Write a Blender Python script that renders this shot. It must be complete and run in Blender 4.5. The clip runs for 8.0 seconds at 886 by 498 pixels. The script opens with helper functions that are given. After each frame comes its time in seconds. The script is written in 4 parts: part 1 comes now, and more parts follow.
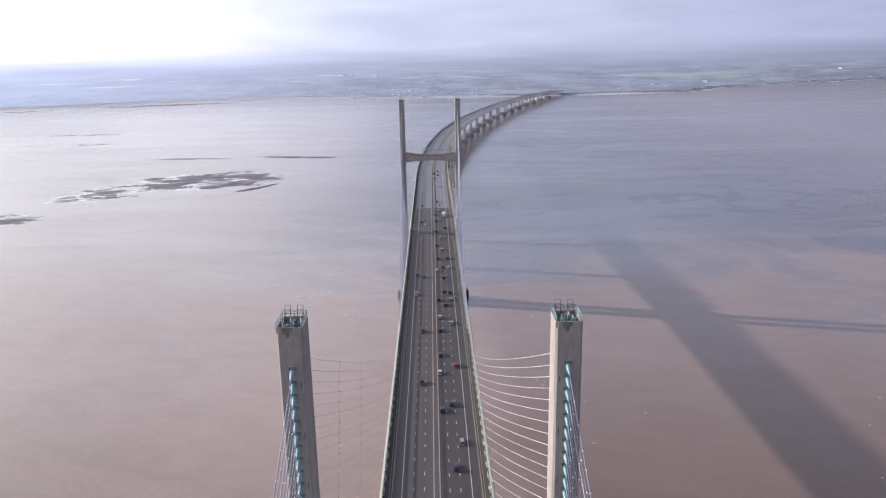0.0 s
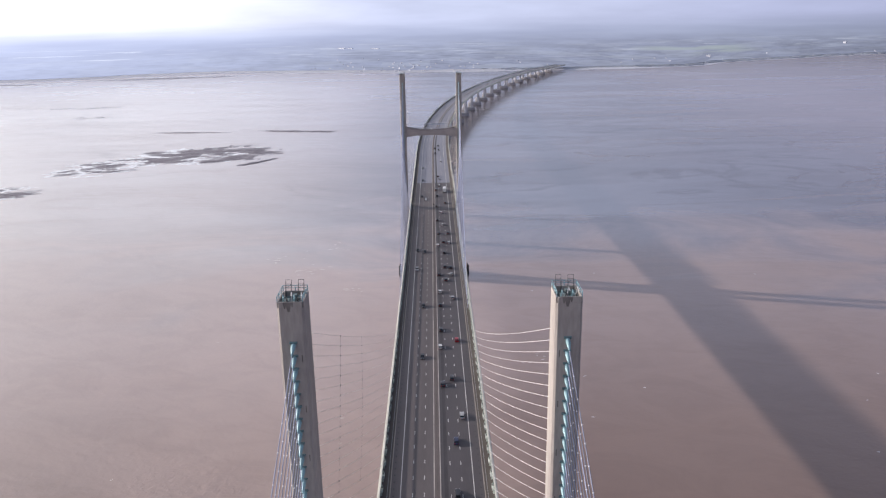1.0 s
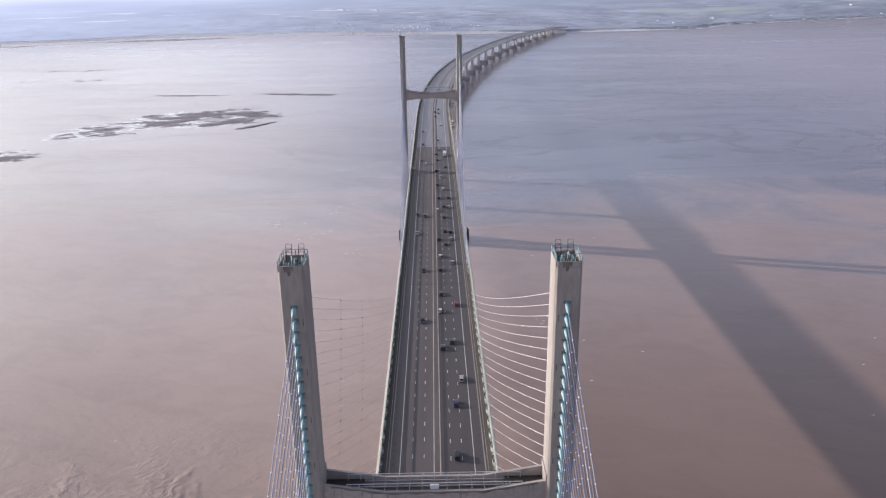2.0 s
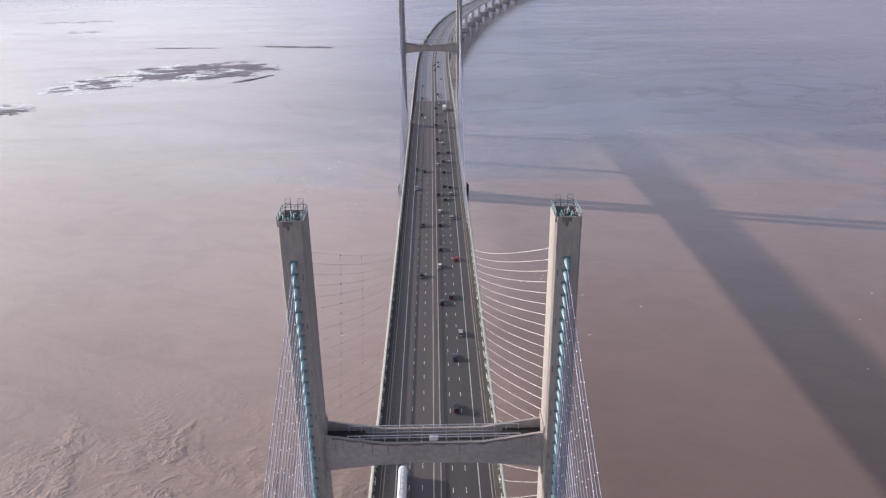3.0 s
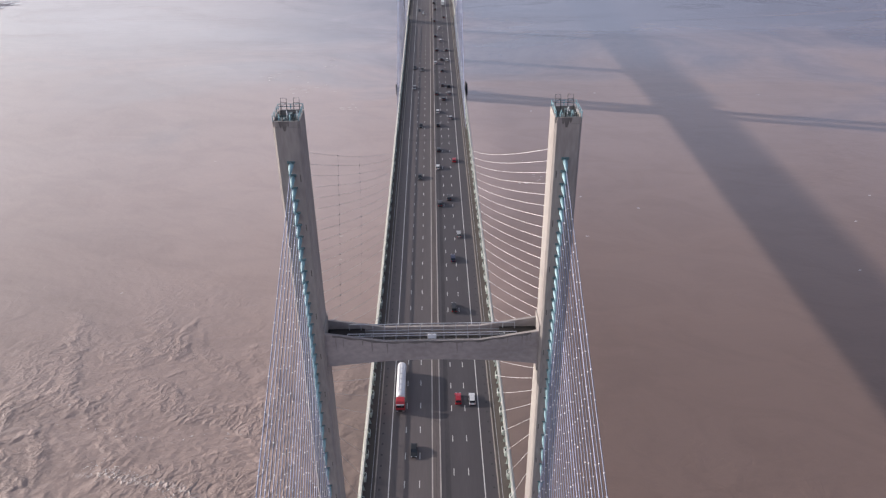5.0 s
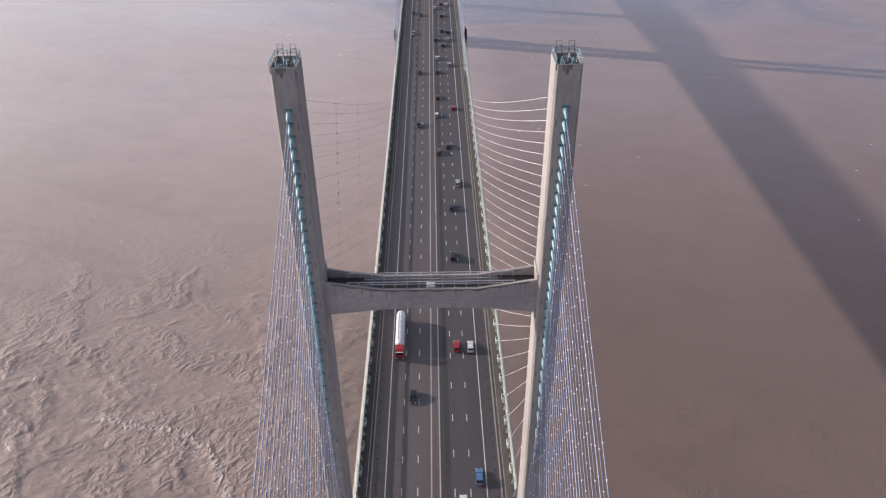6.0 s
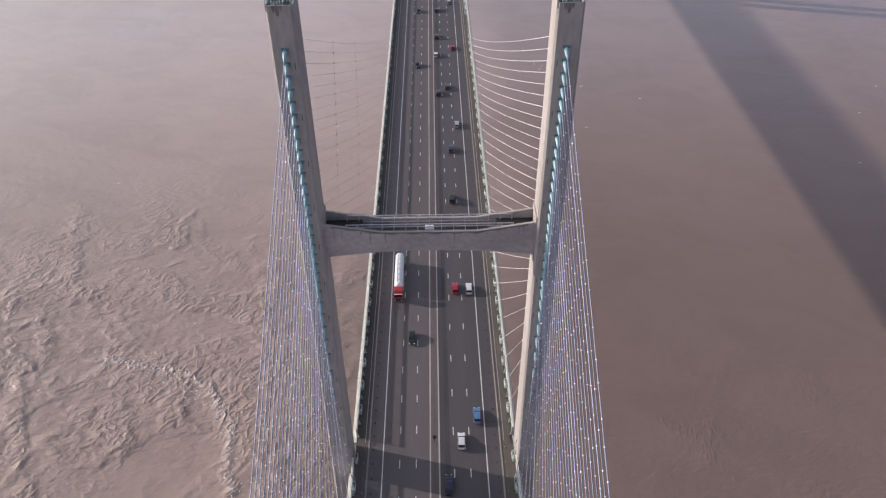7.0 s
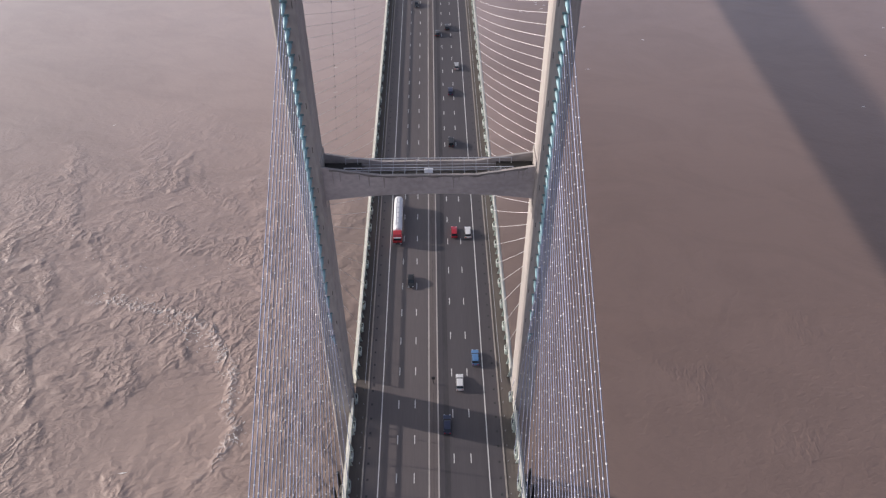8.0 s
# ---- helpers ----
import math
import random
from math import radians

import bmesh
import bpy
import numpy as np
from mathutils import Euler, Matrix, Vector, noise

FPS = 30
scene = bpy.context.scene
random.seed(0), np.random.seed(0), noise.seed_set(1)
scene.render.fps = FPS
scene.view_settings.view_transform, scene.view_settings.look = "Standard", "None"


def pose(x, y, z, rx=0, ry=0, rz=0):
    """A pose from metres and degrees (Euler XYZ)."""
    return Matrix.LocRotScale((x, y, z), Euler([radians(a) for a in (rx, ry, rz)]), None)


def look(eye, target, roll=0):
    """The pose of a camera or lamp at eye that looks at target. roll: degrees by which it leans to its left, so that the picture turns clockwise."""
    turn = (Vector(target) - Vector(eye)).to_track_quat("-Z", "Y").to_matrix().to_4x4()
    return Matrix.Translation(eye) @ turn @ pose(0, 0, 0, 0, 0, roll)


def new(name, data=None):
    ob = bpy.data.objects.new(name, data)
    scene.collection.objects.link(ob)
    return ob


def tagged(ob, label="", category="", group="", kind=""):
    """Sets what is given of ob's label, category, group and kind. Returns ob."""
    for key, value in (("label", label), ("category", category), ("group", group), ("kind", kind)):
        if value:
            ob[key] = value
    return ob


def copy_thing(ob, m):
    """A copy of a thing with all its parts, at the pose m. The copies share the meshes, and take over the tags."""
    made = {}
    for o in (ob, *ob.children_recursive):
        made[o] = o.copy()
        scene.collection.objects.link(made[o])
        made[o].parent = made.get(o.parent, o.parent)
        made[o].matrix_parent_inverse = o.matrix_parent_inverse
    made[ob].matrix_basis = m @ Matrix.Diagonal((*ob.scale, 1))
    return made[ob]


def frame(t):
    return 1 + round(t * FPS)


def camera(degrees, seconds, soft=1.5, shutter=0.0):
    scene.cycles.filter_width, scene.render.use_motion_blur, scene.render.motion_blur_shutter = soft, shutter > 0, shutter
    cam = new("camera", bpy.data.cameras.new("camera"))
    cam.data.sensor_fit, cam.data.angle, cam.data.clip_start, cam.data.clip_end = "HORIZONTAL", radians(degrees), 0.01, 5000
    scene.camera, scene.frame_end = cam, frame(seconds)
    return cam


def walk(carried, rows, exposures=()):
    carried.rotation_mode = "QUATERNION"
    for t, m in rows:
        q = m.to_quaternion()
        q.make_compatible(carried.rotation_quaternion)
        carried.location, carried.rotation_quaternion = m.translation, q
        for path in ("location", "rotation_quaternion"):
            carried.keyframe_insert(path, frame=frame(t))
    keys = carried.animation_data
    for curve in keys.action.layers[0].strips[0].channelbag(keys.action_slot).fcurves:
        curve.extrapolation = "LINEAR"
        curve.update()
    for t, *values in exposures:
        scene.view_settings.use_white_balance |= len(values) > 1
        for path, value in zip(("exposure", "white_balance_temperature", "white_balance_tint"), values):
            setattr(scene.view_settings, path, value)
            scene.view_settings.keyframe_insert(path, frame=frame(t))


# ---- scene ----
cam = camera(60.62, 8.0, soft=1.25)
EYE = Vector((0.946, -103.583, 193.029))


def aim(yaw, pitch, roll):
    """A camera pose at the hovering point from compass turn, tilt and lean in degrees."""
    y, p = radians(yaw), radians(pitch)
    way = Vector((-math.sin(y) * math.cos(p), math.cos(y) * math.cos(p), math.sin(p)))
    return look(EYE, EYE + way, roll)


# seconds, yaw, pitch, roll: the drone hovers and tilts its camera down
TILT = [
    (0.0, -0.672, -15.187, -1.023),
    (0.5, -0.627, -16.023, -0.951),
    (1.0, -0.593, -17.079, -0.892),
    (2.5, -0.542, -21.369, -0.770),
    (3.0, -0.542, -23.146, -0.740),
    (3.5, -0.548, -25.000, -0.712),
    (4.0, -0.560, -26.874, -0.682),
    (4.5, -0.579, -28.750, -0.648),
    (6.0, -0.661, -34.451, -0.503),
    (6.5, -0.696, -36.582, -0.432),
    (7.0, -0.734, -38.800, -0.345),
    (7.5, -0.774, -40.948, -0.240),
    (8.0, -0.815, -43.052, -0.116),
]
walk(cam, [(t, aim(y, p, r)) for t, y, p, r in TILT])

# ---------------------------------------------------------------- sky, sun
SUN_WAY = Vector((-1.0, 0.27, 0.295)).normalized()      # towards the sun, low over the estuary
sun = new("sun", bpy.data.lights.new("sun", "SUN"))
sun.data.energy, sun.data.angle, sun.data.color = 4.4, radians(0.65), (1.0, 0.90, 0.855)
sun.matrix_basis = look((-400, 100, 300), Vector((-400, 100, 300)) - SUN_WAY)

world = bpy.data.worlds.new("sky")
scene.world = world
world.use_nodes = True


def build_sky():
    nt = world.node_tree
    nt.nodes.clear()
    N, L = nt.nodes.new, nt.links.new
    out = N("ShaderNodeOutputWorld")
    sky = N("ShaderNodeTexSky")
    sky.sky_type, sky.sun_disc = "NISHITA", False
    sky.sun_elevation = math.asin(SUN_WAY.z)
    sky.sun_rotation = math.atan2(SUN_WAY.x, SUN_WAY.y)
    clear = N("ShaderNodeBackground")
    clear.inputs["Strength"].default_value = 0.08
    L(sky.outputs[0], clear.inputs["Color"])
    co = N("ShaderNodeTexCoord")
    # thin cloud veil, brighter on the side of the sun
    dot = N("ShaderNodeVectorMath")
    dot.operation = "DOT_PRODUCT"
    dot.inputs[1].default_value = SUN_WAY
    L(co.outputs["Generated"], dot.inputs[0])
    ramp = N("ShaderNodeValToRGB")
    ramp.color_ramp.interpolation = "EASE"
    e = ramp.color_ramp.elements
    e[0].position, e[0].color = 0.0, (0.35, 0.385, 0.57, 1)
    e[1].position, e[1].color = 1.0, (2.6, 2.5, 2.4, 1)
    for pos, colour in ((0.38, (0.44, 0.475, 0.69, 1)), (0.63, (0.68, 0.735, 0.99, 1)), (0.82, (1.28, 1.31, 1.47, 1))):
        k = e.new(pos)
        k.color = colour
    half = N("ShaderNodeMath")
    half.operation = "MULTIPLY_ADD"
    half.inputs[1].default_value, half.inputs[2].default_value = 0.5, 0.5
    L(dot.outputs["Value"], half.inputs[0])
    L(half.outputs[0], ramp.inputs[0])
    stretch = N("ShaderNodeMapping")
    stretch.inputs["Scale"].default_value = (1.6, 1.6, 9.0)
    L(co.outputs["Generated"], stretch.inputs[0])
    noi = N("ShaderNodeTexNoise")
    noi.inputs["Scale"].default_value, noi.inputs["Detail"].default_value, noi.inputs["Roughness"].default_value = 2.2, 6, 0.55
    L(stretch.outputs[0], noi.inputs["Vector"])
    lift = N("ShaderNodeMapRange")
    lift.inputs["From Min"].default_value, lift.inputs["From Max"].default_value = 0.3, 0.7
    lift.inputs["To Min"].default_value, lift.inputs["To Max"].default_value = 0.84, 1.12
    L(noi.outputs["Fac"], lift.inputs["Value"])
    veil = N("ShaderNodeBackground")
    L(ramp.outputs[0], veil.inputs["Color"])
    L(lift.outputs[0], veil.inputs["Strength"])
    # the veil is dense along the horizon and thin overhead
    sep = N("ShaderNodeSeparateXYZ")
    L(co.outputs["Generated"], sep.inputs[0])
    high = N("ShaderNodeMapRange")
    high.interpolation_type = "SMOOTHSTEP"
    for key, v in (("From Min", 0.10), ("From Max", 0.62), ("To Min", 0.97), ("To Max", 0.26)):
        high.inputs[key].default_value = v
    L(sep.outputs["Z"], high.inputs["Value"])
    mix = N("ShaderNodeMixShader")
    L(high.outputs[0], mix.inputs[0])
    L(clear.outputs[0], mix.inputs[1])
    L(veil.outputs[0], mix.inputs[2])
    L(mix.outputs[0], out.inputs["Surface"])


build_sky()

# ---------------------------------------------------------------- materials


def mat(name, colour, rough=0.6, metal=0.0, vary=0.15, scale=0.4, fine=6.0, bump=0.0, tone=None, each=0.0, stretch=(1, 1, 1), coat=0.0):
    """A surface with broad stains and fine grain, both in metres; tone is the second colour of the stains."""
    m = bpy.data.materials.new(name)
    m.use_nodes = True
    nt = m.node_tree
    N, L = nt.nodes.new, nt.links.new
    bs = nt.nodes["Principled BSDF"]
    bs.inputs["Roughness"].default_value = rough
    bs.inputs["Metallic"].default_value = metal
    bs.inputs["Coat Weight"].default_value = coat
    geo = N("ShaderNodeNewGeometry")
    mp = N("ShaderNodeMapping")
    mp.inputs["Scale"].default_value = stretch
    L(geo.outputs["Position"], mp.inputs[0])
    big, small = N("ShaderNodeTexNoise"), N("ShaderNodeTexNoise")
    big.inputs["Scale"].default_value, big.inputs["Detail"].default_value = scale, 4
    small.inputs["Scale"].default_value, small.inputs["Detail"].default_value = fine, 3
    L(mp.outputs[0], big.inputs["Vector"])
    L(mp.outputs[0], small.inputs["Vector"])
    tone = tone or tuple(c * (1 - 1.6 * vary) for c in colour)
    mix = N("ShaderNodeMix")
    mix.data_type = "RGBA"
    mix.inputs[6].default_value, mix.inputs[7].default_value = (*colour, 1), (*tone, 1)
    cr = N("ShaderNodeMapRange")
    cr.inputs["From Min"].default_value, cr.inputs["From Max"].default_value = 0.36, 0.66
    L(big.outputs["Fac"], cr.inputs["Value"])
    L(cr.outputs[0], mix.inputs[0])
    grain = N("ShaderNodeMapRange")
    grain.inputs["From Min"].default_value, grain.inputs["From Max"].default_value = 0.3, 0.7
    grain.inputs["To Min"].default_value, grain.inputs["To Max"].default_value = 1 - vary * 0.6, 1 + vary * 0.6
    L(small.outputs["Fac"], grain.inputs["Value"])
    mul = N("ShaderNodeMix")
    mul.data_type, mul.blend_type = "RGBA", "MULTIPLY"
    mul.inputs[0].default_value = 1
    L(mix.outputs[2], mul.inputs[6])
    L(grain.outputs[0], mul.inputs[7])
    last = mul.outputs[2]
    if each:
        info = N("ShaderNodeObjectInfo")
        er = N("ShaderNodeMapRange")
        er.inputs["To Min"].default_value, er.inputs["To Max"].default_value = 1 - each, 1 + each
        L(info.outputs["Random"], er.inputs["Value"])
        em = N("ShaderNodeMix")
        em.data_type, em.blend_type = "RGBA", "MULTIPLY"
        em.inputs[0].default_value = 1
        L(last, em.inputs[6])
        L(er.outputs[0], em.inputs[7])
        last = em.outputs[2]
    L(last, bs.inputs["Base Color"])
    if bump:
        b = N("ShaderNodeBump")
        b.inputs["Strength"].default_value, b.inputs["Distance"].default_value = 0.6, bump
        L(small.outputs["Fac"], b.inputs["Height"])
        L(b.outputs[0], bs.inputs["Normal"])
    return m


CONCRETE = mat("pylon_concrete", (0.412, 0.375, 0.343), 0.8, vary=0.18, scale=0.20, fine=2.2, bump=0.02, tone=(0.335, 0.298, 0.277), stretch=(1, 1, 0.22))
BEAM = mat("beam_concrete", (0.445, 0.393, 0.372), 0.8, vary=0.2, scale=0.16, fine=1.3, bump=0.02, tone=(0.36, 0.317, 0.30), stretch=(0.7, 1, 1))
# viaduct piers: distance haze mixed into the concrete colours
PIER = mat("hazed_pier_concrete", (0.60, 0.59, 0.63), 0.8, vary=0.1, scale=0.1, fine=1.0)
PIER_BASE = mat("hazed_pier_base", (0.37, 0.36, 0.39), 0.8, vary=0.15, scale=0.1, fine=1.0)
DARK_CONCRETE = mat("weathered_concrete", (0.16, 0.145, 0.13), 0.85, vary=0.2, scale=0.15, fine=1.2, bump=0.03)
STAIN = mat("stained_concrete", (0.24, 0.215, 0.20), 0.85, vary=0.25, scale=0.5, fine=2.0)
BEAM_STAIN = mat("streaked_concrete", (0.365, 0.322, 0.302), 0.85, vary=0.2, scale=0.4, fine=2.0)
# tidal dark of the caisson, also the colour that paints trough-end shade
ALGAE_AND_SHADE = mat("tidal_and_shade_concrete", (0.055, 0.05, 0.045), 0.7, vary=0.25, scale=0.2, fine=1.5, bump=0.04)
# girder concrete of the viaduct, lightened in place of haze
VIADUCT = mat("hazed_viaduct_concrete", (0.56, 0.55, 0.59), 0.8, vary=0.1, scale=0.1, fine=1.0)
GIRDER = mat("girder_paint", (0.30, 0.30, 0.30), 0.6, vary=0.1, scale=0.1, fine=1.0)
ASPHALT = mat("asphalt", (0.092, 0.080, 0.085), 0.62, vary=0.09, scale=0.16, fine=3.0, bump=0.004, stretch=(1.4, 0.08, 1))
ASPHALT_OLD = mat("worn_asphalt", (0.132, 0.111, 0.110), 0.62, vary=0.09, scale=0.16, fine=3.0, bump=0.004, stretch=(1.4, 0.08, 1))
STRIP_SHADE = mat("tar_seam", (0.070, 0.062, 0.066), 0.7, vary=0.15, scale=0.3, fine=3, stretch=(1, 0.2, 1))
WALKWAY = mat("walkway_surfacing", (0.135, 0.114, 0.102), 0.85, vary=0.14, scale=0.3, fine=2.5, stretch=(1, 0.15, 1))
KERB = mat("kerb_concrete", (0.38, 0.335, 0.30), 0.8, vary=0.15, scale=0.4, fine=3, stretch=(1, 0.2, 1))
PAINT = mat("road_paint", (0.74, 0.72, 0.69), 0.6, vary=0.12, scale=0.8, fine=5)
CREAM = mat("cream_rail_paint", (0.78, 0.75, 0.66), 0.5, vary=0.08, scale=0.5, fine=3, each=0.05)
SHIELD = mat("wind_shield_paint", (0.60, 0.62, 0.55), 0.5, vary=0.12, scale=0.5, fine=3, each=0.07)
SHIELD_GREEN = mat("green_panel_paint", (0.50, 0.55, 0.51), 0.5, vary=0.15, scale=0.5, fine=3, each=0.15)
TEAL = mat("teal_paint", (0.165, 0.265, 0.275), 0.45, vary=0.15, scale=0.7, fine=4, each=0.08)
TEAL_PALE = mat("pale_teal_paint", (0.34, 0.54, 0.585), 0.45, vary=0.12, scale=0.7, fine=4, each=0.08)
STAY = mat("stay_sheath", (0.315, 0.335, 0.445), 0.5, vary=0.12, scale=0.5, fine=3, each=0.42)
# paler copy of the sheath: sunlight on the back stays put into the colour
STAY_SUNLIT = mat("sunlit_stay_sheath", (0.76, 0.71, 0.69), 0.5, vary=0.1, scale=0.5, fine=3, each=0.12)
MEDIAN_LINE = mat("worn_line_paint", (0.54, 0.49, 0.45), 0.7, vary=0.15, scale=0.4, fine=3, stretch=(1, 0.2, 1))
MEDIAN = mat("central_strip_surfacing", (0.155, 0.128, 0.124), 0.85, vary=0.12, scale=0.3, fine=2.5, stretch=(1, 0.1, 1))
# viaduct asphalt, its colour paled and blued to stand in for haze
ASPHALT_HAZED = mat("hazed_asphalt", (0.275, 0.275, 0.32), 0.85, vary=0.08, scale=0.16, fine=3.0, stretch=(1.4, 0.08, 1))
SLEEVE = mat("white_sleeve", (0.80, 0.80, 0.82), 0.35, vary=0.05)
STEEL = mat("galvanised_steel", (0.42, 0.42, 0.44), 0.45, 0.4, vary=0.12, scale=1, fine=5)
DARK_STEEL = mat("dark_steel", (0.06, 0.058, 0.058), 0.5, 0.3, vary=0.15, scale=1, fine=5)
BRACKET = mat("dull_galvanising", (0.13, 0.125, 0.13), 0.6, 0.2, vary=0.2, scale=1, fine=5)
HEAD_GREY = mat("weathered_grey_green", (0.24, 0.30, 0.30), 0.7, vary=0.3, scale=0.9, fine=4)
RAIL_GREY = mat("railing_paint", (0.62, 0.61, 0.64), 0.5, vary=0.1)
SIGN_BLUE = mat("sign_plate", (0.30, 0.36, 0.46), 0.5, vary=0.08)
TYRE = mat("tyre_rubber", (0.02, 0.02, 0.02), 0.8, vary=0.1)
RIM = mat("wheel_rim", (0.5, 0.5, 0.52), 0.35, 0.8, vary=0.05)
GLASS = mat("tinted_car_glass", (0.02, 0.024, 0.03), 0.08, vary=0.05, coat=0.5)
LAMP_CLEAR = mat("headlamp_glass", (0.75, 0.76, 0.78), 0.15, vary=0.03)
LAMP_RED = mat("tail_lamp_glass", (0.45, 0.02, 0.02), 0.2, vary=0.03)
FLAT = mat("grey_mudflat", (0.40, 0.375, 0.425), 0.5, vary=0.2, scale=0.02, fine=0.2)
# near-white base colour paints the glint of sky on smooth shallows
GLINT = mat("sky_glint_shallows", (0.93, 0.92, 0.925), 0.08, vary=0.08, scale=0.03, fine=0.3)
MUD = mat("dark_mud_and_weed", (0.160, 0.128, 0.145), 0.42, vary=0.3, scale=0.05, fine=0.4, bump=0.08, tone=(0.24, 0.20, 0.22))
# distance haze mixed into the base colours of shore land, trees and roofs
LAND = mat("hazed_fields", (0.62, 0.625, 0.68), 0.95, vary=0.07, scale=0.006, fine=0.03, tone=(0.49, 0.50, 0.565), stretch=(0.4, 1.3, 1))
FAR_TREE = mat("hazed_foliage", (0.40, 0.43, 0.50), 0.95, vary=0.2, scale=0.02, fine=0.2)
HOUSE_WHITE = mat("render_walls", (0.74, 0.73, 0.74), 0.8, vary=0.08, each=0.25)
HOUSE_ROOF = mat("hazed_slate_roof", (0.38, 0.40, 0.50), 0.7, vary=0.12, each=0.2)
SHED = mat("white_cladding", (0.74, 0.74, 0.77), 0.5, vary=0.05, each=0.06)


def build_water_material():
    m = bpy.data.materials.new("muddy_water")
    m.use_nodes = True
    nt = m.node_tree
    N, L = nt.nodes.new, nt.links.new
    bs = nt.nodes["Principled BSDF"]
    bs.inputs["IOR"].default_value = 1.36
    bs.inputs["Roughness"].default_value = 0.5
    bs.inputs["Coat Weight"].default_value, bs.inputs["Coat Roughness"].default_value, bs.inputs["Coat IOR"].default_value = 1.0, 0.15, 1.48
    geo = N("ShaderNodeNewGeometry")

    def noise_at(scale, detail=3.0, stretch=(1, 1, 1), warp=0.0, rough=0.5, offset=(0, 0, 0), turn=0.0):
        spin, mp = N("ShaderNodeMapping"), N("ShaderNodeMapping")
        spin.inputs["Rotation"].default_value = (0, 0, radians(turn))
        mp.inputs["Scale"].default_value = stretch
        mp.inputs["Location"].default_value = offset
        L(geo.outputs["Position"], spin.inputs[0])
        L(spin.outputs[0], mp.inputs[0])
        n = N("ShaderNodeTexNoise")
        n.inputs["Scale"].default_value, n.inputs["Detail"].default_value = scale, detail
        n.inputs["Distortion"].default_value, n.inputs["Roughness"].default_value = warp, rough
        L(mp.outputs[0], n.inputs["Vector"])
        return n.outputs["Fac"]

    def ranged(sock, a, b, c, d):
        r = N("ShaderNodeMapRange")
        r.interpolation_type = "SMOOTHSTEP"
        for key, v in (("From Min", a), ("From Max", b), ("To Min", c), ("To Max", d)):
            r.inputs[key].default_value = v
        L(sock, r.inputs["Value"])
        return r.outputs[0]

    def calc(op, a, b):
        n = N("ShaderNodeMath")
        n.operation = op
        for i, v in enumerate((a, b)):
            if isinstance(v, (int, float)):
                n.inputs[i].default_value = v
            else:
                L(v, n.inputs[i])
        return n.outputs[0]

    # silt clouds drawn out by the tide
    mix = N("ShaderNodeMix")
    mix.data_type = "RGBA"
    mix.inputs[6].default_value, mix.inputs[7].default_value = (0.455, 0.330, 0.284, 1), (0.390, 0.286, 0.249, 1)
    L(ranged(noise_at(0.0045, 5, (1, 0.45, 1), 0.6), 0.38, 0.62, 0, 1), mix.inputs[0])
    # thin dark lines where currents meet
    seam = ranged(calc("ABSOLUTE", calc("SUBTRACT", noise_at(0.0042, 5, (0.55, 1.5, 1), 1.2, 0.6, (5.2, 0.4, 0)), 0.5), 0.0), 0.0, 0.03, 0.11, 0.0)
    lines = N("ShaderNodeMix")
    lines.data_type = "RGBA"
    lines.inputs[7].default_value = (0.15, 0.112, 0.098, 1)
    L(seam, lines.inputs[0])
    L(mix.outputs[2], lines.inputs[6])
    mix = lines
    # tone painted by place: darker close under and right of the bridge, paler beyond for sun glow; clear blue water far
    # up the estuary, with a ragged front between
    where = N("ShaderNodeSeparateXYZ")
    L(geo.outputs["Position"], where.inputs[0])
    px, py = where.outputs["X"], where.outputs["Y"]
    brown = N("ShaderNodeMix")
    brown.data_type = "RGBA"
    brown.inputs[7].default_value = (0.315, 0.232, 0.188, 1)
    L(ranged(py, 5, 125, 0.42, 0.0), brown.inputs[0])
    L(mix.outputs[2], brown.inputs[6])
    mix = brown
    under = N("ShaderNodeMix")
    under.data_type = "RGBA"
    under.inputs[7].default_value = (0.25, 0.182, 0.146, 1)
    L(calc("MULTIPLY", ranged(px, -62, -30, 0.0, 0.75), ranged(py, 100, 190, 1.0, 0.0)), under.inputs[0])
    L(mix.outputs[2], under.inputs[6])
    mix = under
    # paler base colour stands in for sun glow over the farther water
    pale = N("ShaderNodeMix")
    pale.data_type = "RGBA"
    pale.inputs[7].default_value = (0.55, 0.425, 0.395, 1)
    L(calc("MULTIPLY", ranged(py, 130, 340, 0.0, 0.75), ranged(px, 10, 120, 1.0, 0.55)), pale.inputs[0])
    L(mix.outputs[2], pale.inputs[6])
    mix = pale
    # darker base colour paints the side away from the sun's glow
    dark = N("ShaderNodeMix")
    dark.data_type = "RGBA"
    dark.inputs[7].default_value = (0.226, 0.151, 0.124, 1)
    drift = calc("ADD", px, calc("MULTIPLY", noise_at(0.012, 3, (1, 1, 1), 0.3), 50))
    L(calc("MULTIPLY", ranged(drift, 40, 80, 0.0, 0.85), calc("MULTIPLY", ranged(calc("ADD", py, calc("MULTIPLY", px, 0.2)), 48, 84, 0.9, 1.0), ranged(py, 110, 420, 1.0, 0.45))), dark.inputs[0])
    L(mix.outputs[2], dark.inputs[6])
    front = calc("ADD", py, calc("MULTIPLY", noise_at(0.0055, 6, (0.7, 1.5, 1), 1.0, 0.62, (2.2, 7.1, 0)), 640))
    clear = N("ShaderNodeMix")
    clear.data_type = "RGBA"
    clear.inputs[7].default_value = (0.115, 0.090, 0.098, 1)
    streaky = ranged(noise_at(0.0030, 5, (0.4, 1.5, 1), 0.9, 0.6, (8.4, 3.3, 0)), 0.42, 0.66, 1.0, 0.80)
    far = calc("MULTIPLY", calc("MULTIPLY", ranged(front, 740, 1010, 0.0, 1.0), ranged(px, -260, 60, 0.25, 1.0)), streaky)
